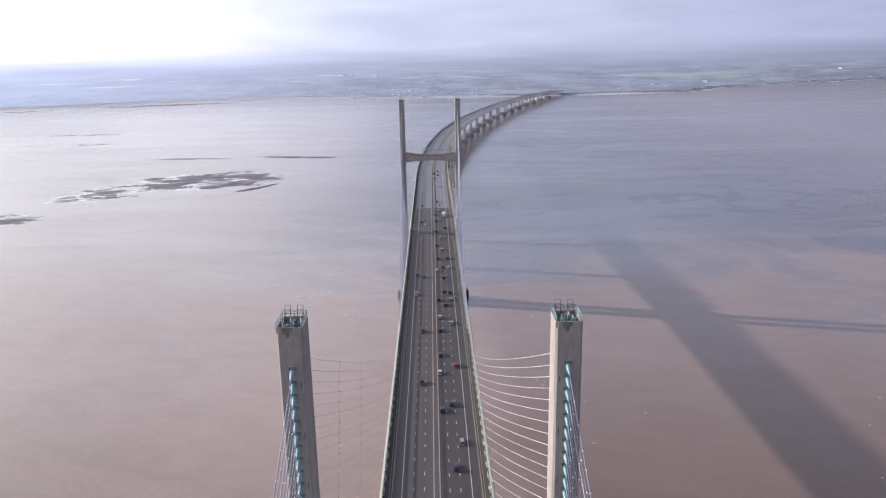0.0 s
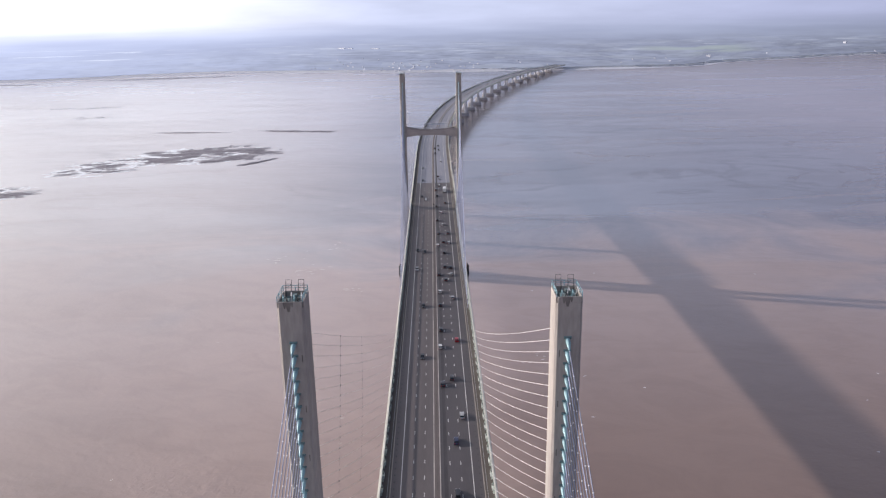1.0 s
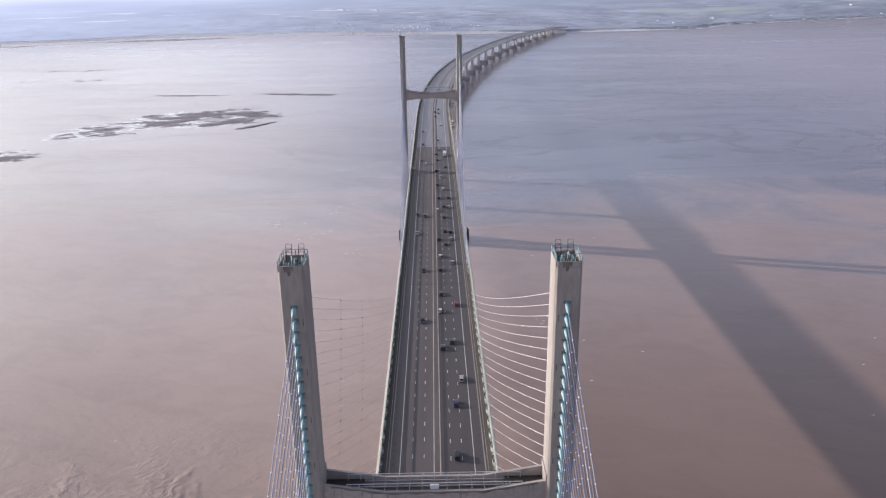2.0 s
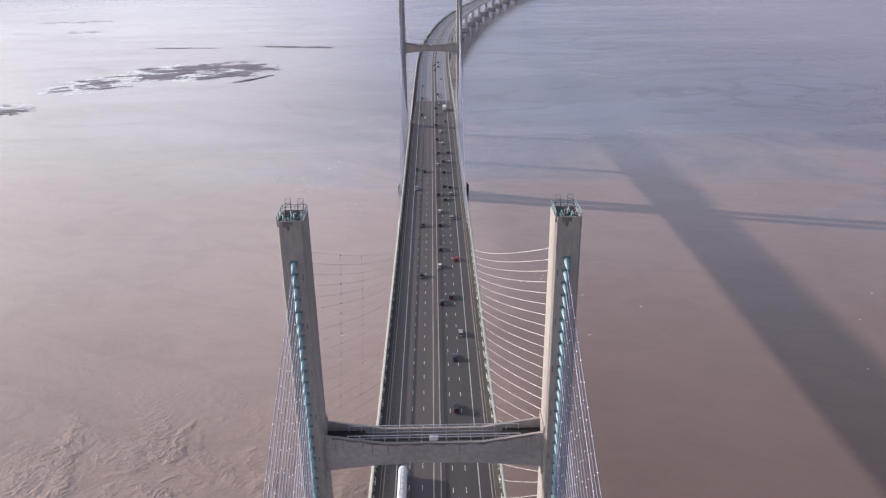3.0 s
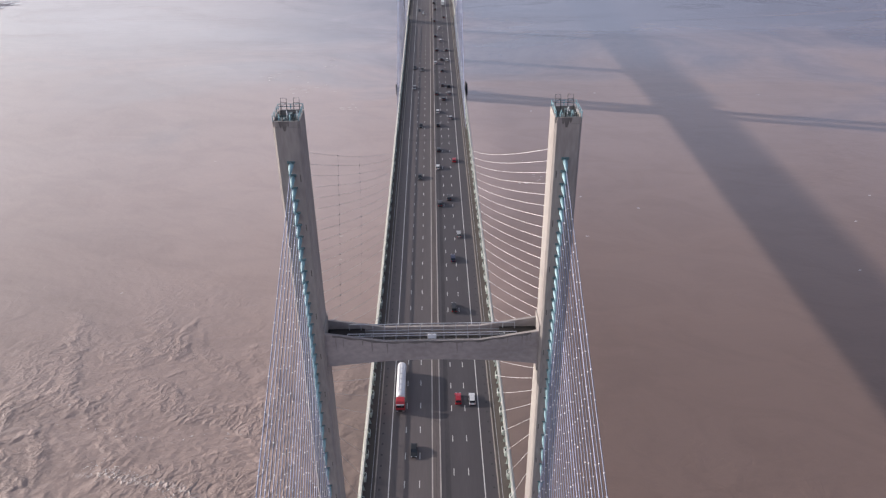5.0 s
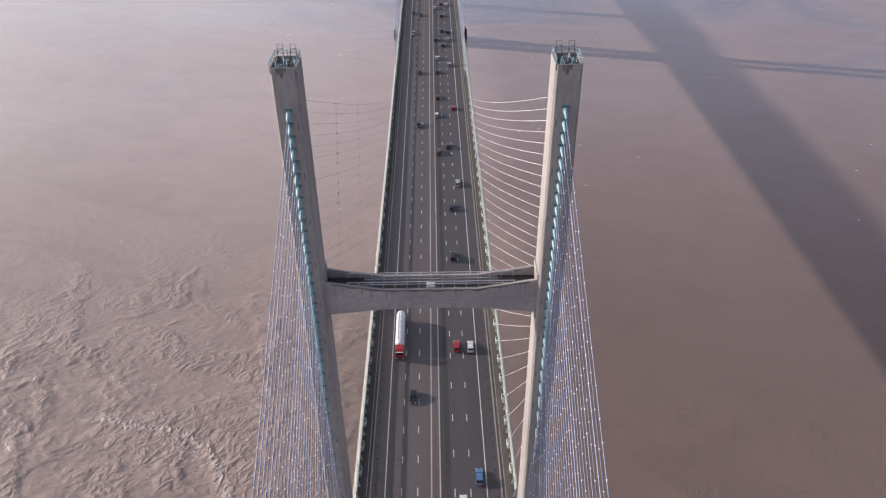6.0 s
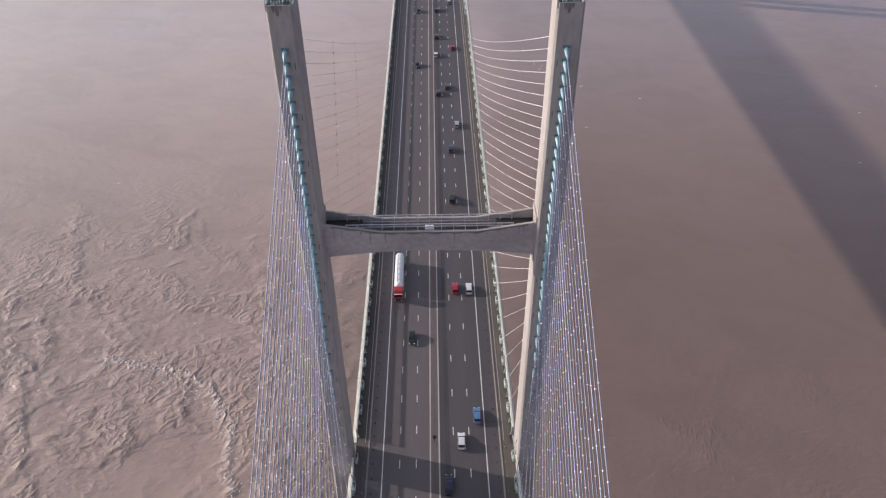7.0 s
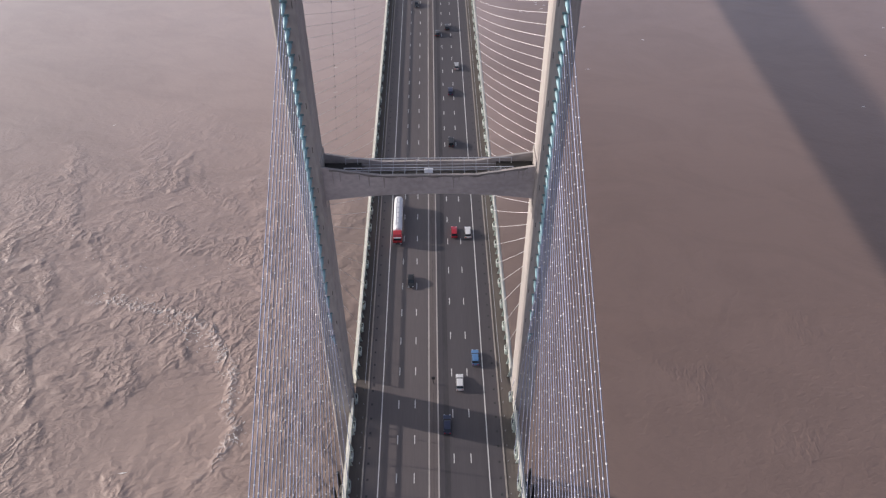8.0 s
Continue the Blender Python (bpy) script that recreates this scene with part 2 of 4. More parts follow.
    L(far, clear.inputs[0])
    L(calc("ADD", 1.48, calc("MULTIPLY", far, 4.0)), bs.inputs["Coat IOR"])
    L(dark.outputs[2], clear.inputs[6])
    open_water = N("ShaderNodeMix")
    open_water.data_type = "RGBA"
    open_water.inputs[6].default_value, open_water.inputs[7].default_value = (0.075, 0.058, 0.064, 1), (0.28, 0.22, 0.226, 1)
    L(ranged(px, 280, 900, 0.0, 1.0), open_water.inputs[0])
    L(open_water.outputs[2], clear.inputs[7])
    wisp = N("ShaderNodeMix")
    wisp.data_type = "RGBA"
    wisp.inputs[7].default_value = (0.07, 0.055, 0.06, 1)
    thread = ranged(calc("ABSOLUTE", calc("SUBTRACT", noise_at(0.0034, 6, (0.5, 1.7, 1), 1.6, 0.62, (1.2, 5.4, 0)), 0.5), 0.0), 0.0, 0.022, 0.34, 0.0)
    # currents roughen the surface in streaks and threads, which then mirror less of the bright sky
    sheet = ranged(noise_at(0.0040, 6, (0.35, 1.6, 1), 1.3, 0.64, (3.7, 9.1, 0)), 0.40, 0.62, 0.87, 1.0)
    L(calc("MULTIPLY", sheet, calc("SUBTRACT", 1.0, calc("MULTIPLY", thread, 0.45))), bs.inputs["Coat Weight"])
    L(calc("MULTIPLY", calc("MULTIPLY", thread, ranged(noise_at(0.0026, 2, (1, 1, 1), 0.3, 0.5, (6.0, 6.0, 0)), 0.48, 0.62, 0, 1)), ranged(py, 350, 700, 0.15, 1.0)), wisp.inputs[0])
    L(clear.outputs[2], wisp.inputs[6])
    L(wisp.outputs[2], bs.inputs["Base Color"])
    # broken water where the stream runs round the pylon base: roped crests in clusters, smooth slicks between
    away = N("ShaderNodeVectorMath")
    away.operation = "DISTANCE"
    away.inputs[1].default_value = (-132, 22, 0)
    L(geo.outputs["Position"], away.inputs[0])
    wake = ranged(away.outputs["Value"], 80, 210, 1.0, 0.0)
    beside = calc("MULTIPLY", ranged(px, 40, 75, 0.0, 1.0), ranged(py, 20, 150, 1.0, 0.0))
    clumps = ranged(noise_at(0.030, 3, (0.8, 1.2, 1), 0.8, 0.55, (9.0, 4.0, 0), 35), 0.45, 0.62, 0.04, 1.0)
    boils = ranged(noise_at(0.030, 2, (1, 1, 1), 0.9, 0.5, (1.3, 6.2, 0)), 0.50, 0.64, 0.0, 1.0)
    slick = N("ShaderNodeVectorMath")
    slick.operation = "DISTANCE"
    slick.inputs[1].default_value = (-80, 24, 0)
    L(geo.outputs["Position"], slick.inputs[0])
    wake = calc("MULTIPLY", wake, ranged(slick.outputs["Value"], 6, 34, 0.42, 1.0))
    broken = calc("MULTIPLY", wake, clumps)
    # torn edge of the eddy: a narrow curved band of roped, foamy water
    eddy = N("ShaderNodeVectorMath")
    eddy.operation = "DISTANCE"
    eddy.inputs[1].default_value = (-110, 30, 0)
    L(geo.outputs["Position"], eddy.inputs[0])
    off = calc("ABSOLUTE", calc("SUBTRACT", calc("ADD", eddy.outputs["Value"], calc("MULTIPLY", noise_at(0.045, 3, (1, 1, 1), 0.5), 14)), 55.5), 0.0)
    band = calc("MULTIPLY", ranged(off, 0.2, 2.7, 1.0, 0.0), calc("MULTIPLY", ranged(px, -126, -112, 0.0, 1.0), ranged(py, 6, 18, 0.0, 1.0)))

    def ridged(sock, sharp):
        return calc("POWER", calc("SUBTRACT", 1.0, calc("ABSOLUTE", calc("MULTIPLY", calc("SUBTRACT", sock, 0.5), 3.2), 0.0)), sharp)

    ropes = ridged(noise_at(0.19, 2, (0.85, 1.25, 1), 0.45, 0.5, (0, 0, 0), -62), 2.2)
    strands = ridged(noise_at(0.42, 1, (0.85, 1.2, 1), 0.5, 0.5, (4.0, 2.0, 0), -50), 1.6)
    lumps = noise_at(0.16, 2, (0.9, 1.1, 1), 0.8, 0.5)
    ripple = noise_at(0.50, 3, (0.75, 1.35, 1), 0.4, 0.55)
    fine = noise_at(0.62, 1, (1.4, 0.6, 1), 0.8, 0.5, (7.0, 1.0, 0))
    swell = noise_at(0.03, 3, (0.6, 1.3, 1), 0.4)
    h = calc("ADD", calc("MULTIPLY", ropes, calc("MULTIPLY", broken, 0.29)), calc("MULTIPLY", strands, calc("MULTIPLY", broken, 0.08)))
    h = calc("ADD", h, calc("MULTIPLY", lumps, calc("ADD", calc("MULTIPLY", calc("MULTIPLY", wake, boils), 0.85), calc("ADD", calc("MULTIPLY", wake, calc("ADD", 0.16, calc("MULTIPLY", clumps, 0.30))), 0.17))))
    h = calc("ADD", h, calc("MULTIPLY", ripple, calc("ADD", calc("MULTIPLY", calc("ADD", broken, calc("MULTIPLY", wake, 0.9)), 0.30), calc("ADD", calc("MULTIPLY", beside, 0.12), 0.09))))
    h = calc("ADD", h, calc("MULTIPLY", fine, calc("MULTIPLY", calc("MULTIPLY", beside, calc("MULTIPLY", clumps, boils)), 0.26)))
    h = calc("ADD", h, calc("MULTIPLY", swell, 0.25))
    h = calc("ADD", h, calc("MULTIPLY", calc("ADD", ropes, strands), calc("MULTIPLY", band, 0.25)))
    mottle = N("ShaderNodeMix")
    mottle.data_type, mottle.blend_type = "RGBA", "MULTIPLY"
    mottle.inputs[7].default_value = (0.74, 0.72, 0.71, 1)
    L(ranged(noise_at(0.030, 6, (0.7, 1.3, 1), 1.0, 0.66, (3.0, 8.0, 0), 20), 0.40, 0.66, 0.0, 0.30), mottle.inputs[0])
    L(wisp.outputs[2], mottle.inputs[6])
    froth = N("ShaderNodeMix")
    froth.data_type = "RGBA"
    froth.inputs[7].default_value = (0.80, 0.70, 0.65, 1)
    L(calc("MULTIPLY", band, ranged(calc("MULTIPLY", strands, ripple), 0.26, 0.48, 0.0, 0.42)), froth.inputs[0])
    L(mottle.outputs[2], froth.inputs[6])
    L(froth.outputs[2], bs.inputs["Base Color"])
    b = N("ShaderNodeBump")
    b.inputs["Strength"].default_value, b.inputs["Distance"].default_value = 1.0, 1.0
    L(h, b.inputs["Height"])
    L(b.outputs[0], bs.inputs["Normal"])
    return m


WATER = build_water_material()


def build_backdrop_material():
    """Far hills as a glowing backdrop: haze painted into the emission colour, paler with height."""
    m = bpy.data.materials.new("hazy_hills")
    m.use_nodes = True
    nt = m.node_tree
    N, L = nt.nodes.new, nt.links.new
    nt.nodes.clear()
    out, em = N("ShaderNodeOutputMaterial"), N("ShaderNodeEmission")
    geo = N("ShaderNodeNewGeometry")
    sep = N("ShaderNodeSeparateXYZ")
    L(geo.outputs["Position"], sep.inputs[0])
    flat = N("ShaderNodeCombineXYZ")
    L(sep.outputs["X"], flat.inputs["X"])
    L(sep.outputs["Z"], flat.inputs["Y"])

    def streaks(sx, sz, detail):
        mp = N("ShaderNodeMapping")
        mp.inputs["Scale"].default_value = (sx, sz, 1)
        L(flat.outputs[0], mp.inputs[0])
        t = N("ShaderNodeTexNoise")
        t.inputs["Scale"].default_value, t.inputs["Detail"].default_value = 1.0, detail
        L(mp.outputs[0], t.inputs["Vector"])
        return t

    def calc(op, a, b):
        q = N("ShaderNodeMath")
        q.operation = op
        for i, v in enumerate((a, b)):
            if isinstance(v, (int, float)):
                q.inputs[i].default_value = v
            else:
                L(v, q.inputs[i])
        return q.outputs[0]

    def ranged(sock, a, b, c, d):
        r = N("ShaderNodeMapRange")
        r.interpolation_type = "SMOOTHSTEP"
        for key, v in (("From Min", a), ("From Max", b), ("To Min", c), ("To Max", d)):
            r.inputs[key].default_value = v
        L(sock, r.inputs["Value"])
        return r.outputs[0]

    def mixed(fac, one, two):
        q = N("ShaderNodeMix")
        q.data_type = "RGBA"
        L(fac, q.inputs[0])
        for i, v in ((6, one), (7, two)):
            if isinstance(v, tuple):
                q.inputs[i].default_value = v
            else:
                L(v, q.inputs[i])
        return q.outputs[2]

    n = streaks(0.0011, 0.022, 4)
    hedges = streaks(0.0050, 0.075, 8)
    hedges.inputs["Roughness"].default_value = 0.66
    fields = streaks(0.0026, 0.10, 2)
    low = ranged(sep.outputs["Z"], 30, 125, 1.0, 0.0)
    plots = N("ShaderNodeTexVoronoi")
    plots.inputs["Scale"].default_value = 1.0
    squeeze = N("ShaderNodeMapping")
    squeeze.inputs["Scale"].default_value = (0.0075, 0.11, 1)
    L(flat.outputs[0], squeeze.inputs[0])
    L(squeeze.outputs[0], plots.inputs["Vector"])
    grey = N("ShaderNodeSeparateColor")
    L(plots.outputs["Color"], grey.inputs[0])
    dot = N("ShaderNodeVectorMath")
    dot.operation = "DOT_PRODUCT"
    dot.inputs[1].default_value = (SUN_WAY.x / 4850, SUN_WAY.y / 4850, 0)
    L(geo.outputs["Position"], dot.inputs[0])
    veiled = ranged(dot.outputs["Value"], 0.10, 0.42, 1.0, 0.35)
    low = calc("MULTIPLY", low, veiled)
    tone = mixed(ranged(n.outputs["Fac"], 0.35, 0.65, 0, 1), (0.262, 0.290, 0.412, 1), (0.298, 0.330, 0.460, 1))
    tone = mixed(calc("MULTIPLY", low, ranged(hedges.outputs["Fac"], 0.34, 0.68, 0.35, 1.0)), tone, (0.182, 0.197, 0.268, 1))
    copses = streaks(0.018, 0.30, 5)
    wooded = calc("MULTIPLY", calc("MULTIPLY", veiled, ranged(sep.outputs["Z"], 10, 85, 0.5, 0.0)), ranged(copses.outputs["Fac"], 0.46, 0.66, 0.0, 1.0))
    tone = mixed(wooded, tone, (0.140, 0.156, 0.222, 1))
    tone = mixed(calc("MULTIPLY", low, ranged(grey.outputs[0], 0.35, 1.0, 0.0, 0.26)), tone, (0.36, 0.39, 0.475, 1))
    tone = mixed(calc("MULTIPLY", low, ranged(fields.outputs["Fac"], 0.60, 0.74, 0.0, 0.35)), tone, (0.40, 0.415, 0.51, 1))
    # thin strips of standing water and pale stubble among the fields
    strips = streaks(0.0028, 0.30, 3)
    belt = calc("MULTIPLY", ranged(sep.outputs["Z"], 28, 50, 0.0, 1.0), ranged(sep.outputs["Z"], 66, 86, 1.0, 0.0))
    tone = mixed(calc("MULTIPLY", belt, ranged(strips.outputs["Fac"], 0.61, 0.70, 0.0, 0.8)), tone, (0.46, 0.49, 0.58, 1))
    pasture = calc("MULTIPLY", calc("MULTIPLY", ranged(sep.outputs["X"], 820, 1000, 0.0, 1.0), ranged(sep.outputs["X"], 1300, 1480, 1.0, 0.0)), ranged(fields.outputs["Fac"], 0.42, 0.56, 0.0, 1.0))
    tone = mixed(calc("MULTIPLY", pasture, calc("MULTIPLY", ranged(sep.outputs["Z"], 22, 34, 0.0, 0.6), ranged(sep.outputs["Z"], 46, 62, 1.0, 0.0))), tone, (0.30, 0.345, 0.36, 1))
    # painted haze: the emission is set stronger towards the sun
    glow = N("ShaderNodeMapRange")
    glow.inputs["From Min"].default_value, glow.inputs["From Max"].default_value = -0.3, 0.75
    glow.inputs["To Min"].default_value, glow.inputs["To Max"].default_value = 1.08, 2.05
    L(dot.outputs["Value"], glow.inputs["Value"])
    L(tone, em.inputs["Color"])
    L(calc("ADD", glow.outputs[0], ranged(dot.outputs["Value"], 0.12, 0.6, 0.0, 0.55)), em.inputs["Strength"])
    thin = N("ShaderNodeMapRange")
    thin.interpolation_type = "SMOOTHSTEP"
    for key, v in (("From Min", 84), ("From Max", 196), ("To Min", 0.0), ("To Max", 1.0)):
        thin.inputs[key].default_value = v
    lean = N("ShaderNodeMath")
    lean.operation = "MULTIPLY_ADD"
    lean.inputs[1].default_value = -0.003
    L(sep.outputs["X"], lean.inputs[0])
    L(sep.outputs["Z"], lean.inputs[2])
    uneven = N("ShaderNodeMath")
    uneven.operation = "MULTIPLY_ADD"
    uneven.inputs[1].default_value = 40.0
    L(n.outputs["Fac"], uneven.inputs[0])
    L(lean.outputs[0], uneven.inputs[2])
    drop = N("ShaderNodeMath")
    drop.operation = "SUBTRACT"
    drop.inputs[1].default_value = 20.0
    L(uneven.outputs[0], drop.inputs[0])
    L(drop.outputs[0], thin.inputs["Value"])
    clear, both = N("ShaderNodeBsdfTransparent"), N("ShaderNodeMixShader")
    L(thin.outputs[0], both.inputs[0])
    L(em.outputs[0], both.inputs[1])
    L(clear.outputs[0], both.inputs[2])
    L(both.outputs[0], out.inputs["Surface"])
    return m


HAZE_HILLS = build_backdrop_material()

# ---------------------------------------------------------------- mesh tools


class Mesh:
    """Collects vertices and faces of one mesh."""

    def __init__(self):
        self.v, self.f = [], []

    def box(self, x0, y0, z0, x1, y1, z1):
        n = len(self.v)
        self.v += [(x0, y0, z0), (x1, y0, z0), (x1, y1, z0), (x0, y1, z0), (x0, y0, z1), (x1, y0, z1), (x1, y1, z1), (x0, y1, z1)]
        self.f += [tuple(n + i for i in q) for q in ((3, 2, 1, 0), (4, 5, 6, 7), (0, 1, 5, 4), (1, 2, 6, 5), (2, 3, 7, 6), (3, 0, 4, 7))]
        return self

    def loft(self, rings, caps=True):
        """Rings of equally many points, joined one to the next; closed round."""
        n, k = len(self.v), len(rings[0])
        for r in rings:
            self.v += [tuple(p) for p in r]
        for i in range(len(rings) - 1):
            a = n + i * k
            for j in range(k):
                self.f.append((a + j, a + (j + 1) % k, a + k + (j + 1) % k, a + k + j))
        if caps:
            self.f.append(tuple(n + j for j in reversed(range(k))))
            self.f.append(tuple(n + (len(rings) - 1) * k + j for j in range(k)))
        return self

    def tube(self, points, radii, sides=6, caps=True):
        rings = []
        pts = [Vector(p) for p in points]
        for i, p in enumerate(pts):
            d = (pts[min(i + 1, len(pts) - 1)] - pts[max(i - 1, 0)]).normalized()
            u = d.cross(Vector((0, 0, 1)) if abs(d.z) < 0.95 else Vector((1, 0, 0))).normalized()
            w = u.cross(d)
            r = radii[i] if isinstance(radii, (list, tuple)) else radii
            rings.append([p + r * (math.cos(2 * math.pi * j / sides) * u - math.sin(2 * math.pi * j / sides) * w) for j in range(sides)])
        return self.loft(rings, caps)

    def make(self, name, material, smooth=False):
        me = bpy.data.meshes.new(name)
        me.from_pydata([tuple(p) for p in self.v], [], self.f)
        me.materials.append(material)
        if smooth:
            me.polygons.foreach_set("use_smooth", [True] * len(me.polygons))
        me.update()
        return me


def rounded(me, width, segments=1):
    """Bevels the edges of a finished mesh."""
    bm = bmesh.new()
    bm.from_mesh(me)
    bmesh.ops.recalc_face_normals(bm, faces=bm.faces)
    bmesh.ops.bevel(bm, geom=[e for e in bm.edges if e.is_manifold and e.calc_face_angle(0) > 0.5], offset=width, segments=segments, affect="EDGES", clamp_overlap=True)
    bm.to_mesh(me)
    bm.free()
    return me


def part(name, mesh, parent=None, label="", at=None):
    ob = new(name, mesh)
    if parent:
        ob.parent = parent
    if at is not None:
        ob.matrix_basis = at
    if label:
        tagged(ob, label)
    return ob


def thing(name, label, category, group="", kind="", at=(0, 0, 0), turn=0.0):
    ob = new(name)
    ob.empty_display_size = 0.5
    ob.matrix_basis = pose(*at, 0, 0, turn)
    return tagged(ob, label, category, group, kind)


# ---------------------------------------------------------------- the line of the bridge
ROAD_Y = [-900, 450, 800, 1100, 1450, 1850, 2400, 2760, 3100]
ROAD_Z = [54.9, 54.7, 50.5, 43.8, 36.3, 28.8, 22.0, 14.0, 9.0]
BEND_Y, BEND_R = 715.0, 4450.0


def line(s):
    """Centre of the roadway at station s, and its sideways direction."""
    x = 0.2 + (max(0.0, s - BEND_Y) ** 2) / (2 * BEND_R)
    a = max(0.0, s - BEND_Y) / BEND_R
    n = math.hypot(1, a)
    return Vector((x, s, float(np.interp(s, ROAD_Y, ROAD_Z)))), Vector((1 / n, -a / n, 0))


def sweep(mesh, profile, stations):
    """A closed profile of (sideways, up) carried along the bridge."""
    rings = []
    for s in stations:
        c, side = line(s)
        rings.append([c + side * u + Vector((0, 0, w)) for u, w in profile])
    return mesh.loft(rings)


def bar(u0, u1, w0, w1):
    return [(u0, w0), (u1, w0), (u1, w1), (u0, w1)]


ALONG = [-700, -400, -200, 0, 200, 450, 520, 600, 660, 715] + list(range(760, 2800, 45))

# ---------------------------------------------------------------- water, land, distance
SHORE_X = [-6000, -3000, -1452, -1205, -1051, -770, -340, -129, 282, 490, 705, 994, 1156, 1379, 1698, 2090, 3200, 6000]
SHORE_Y = [1500, 2000, 2506, 2590, 2706, 2803, 2750, 2694, 2700, 2706, 2740, 2788, 2998, 3091, 3257, 3426, 3900, 5000]


def land_height(x, y):
    d = y - float(np.interp(x, SHORE_X, SHORE_Y)) + 22 * noise.noise(Vector((x * 0.006, y * 0.006, 0)))
    if d < 0:
        return max(-8.0, d * 0.03)
    return min(d * 0.05, 5.0) + min(d / 500, 1) * (3 + 4 * noise.noise(Vector((x * 0.002, y * 0.002, 3))))


def wave_height(x, y):
    """Chop in the wake round the pylon base; flat water elsewhere."""
    d = math.hypot(x + 132, y - 22)
    near = min(max((172 - d) / 90, 0), 1) * min(max((-x - 14) / 14, 0), 1) * min(max((y + 66) / 20, 0), 1)
    if not near or x < -213:
        return 0.0
    calm = min(max((math.hypot(x + 80, y - 24) - 6) / 28, 0.3), 1)
    a = 0.7071 * (x + y)
    b = 0.7071 * (y - x)
    crest = 1 - abs(noise.noise(Vector((a * 0.11, b * 0.22, 2.0)))) * 2.4
    lump = noise.noise(Vector((x * 0.085, y * 0.11, 5.0)))
    cluster = min(max(0.45 + 2.0 * noise.noise(Vector((x * 0.035, y * 0.035, 9.0))), 0.05), 1)
    return near * calm * (0.21 * cluster * max(crest, 0) ** 2 + (0.08 + 0.14 * cluster) * lump)


def build_ground():
    xs = list(range(-6000, -2600, 400)) + list(range(-2600, 3000, 40)) + list(range(3000, 6001, 300))
    ys = [-6000, -4000, -2000, 0, 1000, 1600, 2000, 2300] + list(range(2440, 3500, 26)) + list(range(3500, 5000, 80)) + [5500, 6500]
    m = Mesh()
    m.v = [(x, y, land_height(x, y)) for y in ys for x in xs]
    k = len(xs)
    m.f = [(j * k + i, j * k + i + 1, (j + 1) * k + i + 1, (j + 1) * k + i) for j in range(len(ys) - 1) for i in range(k - 1)]
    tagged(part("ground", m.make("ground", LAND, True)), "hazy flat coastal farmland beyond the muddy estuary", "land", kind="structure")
    w = Mesh()
    xs = [-6000, -2500, -900, -400, -290] + [-215 + 0.75 * i for i in range(270)] + [0, 40, 120, 400, 900, 2500, 6000]
    ys = [-6000, -2500, -900, -400, -140] + [-70 + 0.9 * i for i in range(270)] + [190, 260, 400, 900, 2500, 6000]
    k = len(xs)
    w.v = [(x, y, wave_height(x, y)) for y in ys for x in xs]
    w.f = [(j * k + i, j * k + i + 1, (j + 1) * k + i + 1, (j + 1) * k + i) for j in range(len(ys) - 1) for i in range(k - 1)]
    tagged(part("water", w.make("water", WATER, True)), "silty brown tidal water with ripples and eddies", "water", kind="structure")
    # the backdrop behind the shore strip: a glowing slope of hazy hills, shaped for the camera's view, closed all round
    hills = Mesh()
    n = 300
    for i in range(n):
        a = 2 * math.pi * i / n
        c, d = math.cos(a), math.sin(a)
        near = 4700.0
        for k in range(300):
            r = 2300 + 8 * k
            if r * d > float(np.interp(r * c, SHORE_X, SHORE_Y)) + 75:
                near = r
                break
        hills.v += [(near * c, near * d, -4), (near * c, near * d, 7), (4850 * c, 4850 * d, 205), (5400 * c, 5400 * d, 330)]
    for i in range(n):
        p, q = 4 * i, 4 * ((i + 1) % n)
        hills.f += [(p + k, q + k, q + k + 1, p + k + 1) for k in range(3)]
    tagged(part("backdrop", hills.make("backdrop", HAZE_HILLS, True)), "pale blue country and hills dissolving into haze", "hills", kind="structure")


build_ground()


def mudbank(x, y, long, wide, turn, cover, seed, label, cells=(130, 46), lean=0.0, glint=0.0, material=None):
    """A low bank that breaks the surface in ragged patches; shallows painted white with sky glint lie round it if asked
    for.
    """
    mud, shallow = Mesh(), Mesh()
    nu, nv = cells
    for j in range(nv + 1):
        for i in range(nu + 1):
            u, v = 2 * i / nu - 1, 2 * j / nv - 1
            p = Vector((u * long / 34, v * wide / 16, seed))
            edge = 0.9 * (u * u + v * v) ** 2
            h = cover + lean * u - edge + 0.95 * noise.noise(p * 0.8) + 0.6 * noise.noise(p * 2.3) + 0.45 * noise.noise(p * 5.1) + 0.4 * noise.noise(p * 11)
            mud.v.append((u * long, v * wide, max(-0.6, min(0.9, h))))
            near = h + glint - 1.15 * abs(lean) * u - 0.8 * max(0.0, edge - 0.5) + 0.75 * noise.noise(p * 1.4 + Vector((7, 3, 0))) + 0.35 * noise.noise(p * 6.0)
            shallow.v.append((u * long, v * wide, max(-0.6, min(0.14, near))))
    k = nu + 1
    mud.f = [(j * k + i, j * k + i + 1, (j + 1) * k + i + 1, (j + 1) * k + i) for j in range(nv) for i in range(nu)]
    shallow.f = mud.f
    ob = part("mudbank", mud.make("mudbank", material or MUD, True), at=pose(x, y, 0, 0, 0, turn))
    tagged(ob, label, "mudbank", "banks in the tideway", "structure")
    if glint:
        part("shallows", shallow.make("shallows", GLINT, True), ob, "shallows round the mud with sky glint painted white")


mudbank(-350, 1018, 126, 84, 20, 0.34, 1.0, "dark weed-covered mudbank breaking the pale water", (250, 120), lean=0.28, glint=0.02)
mudbank(-465, 925, 70, 62, 22, 0.16, 4.2, "thin streaks of dark mud just awash", (140, 90), lean=0.1, glint=0.22)
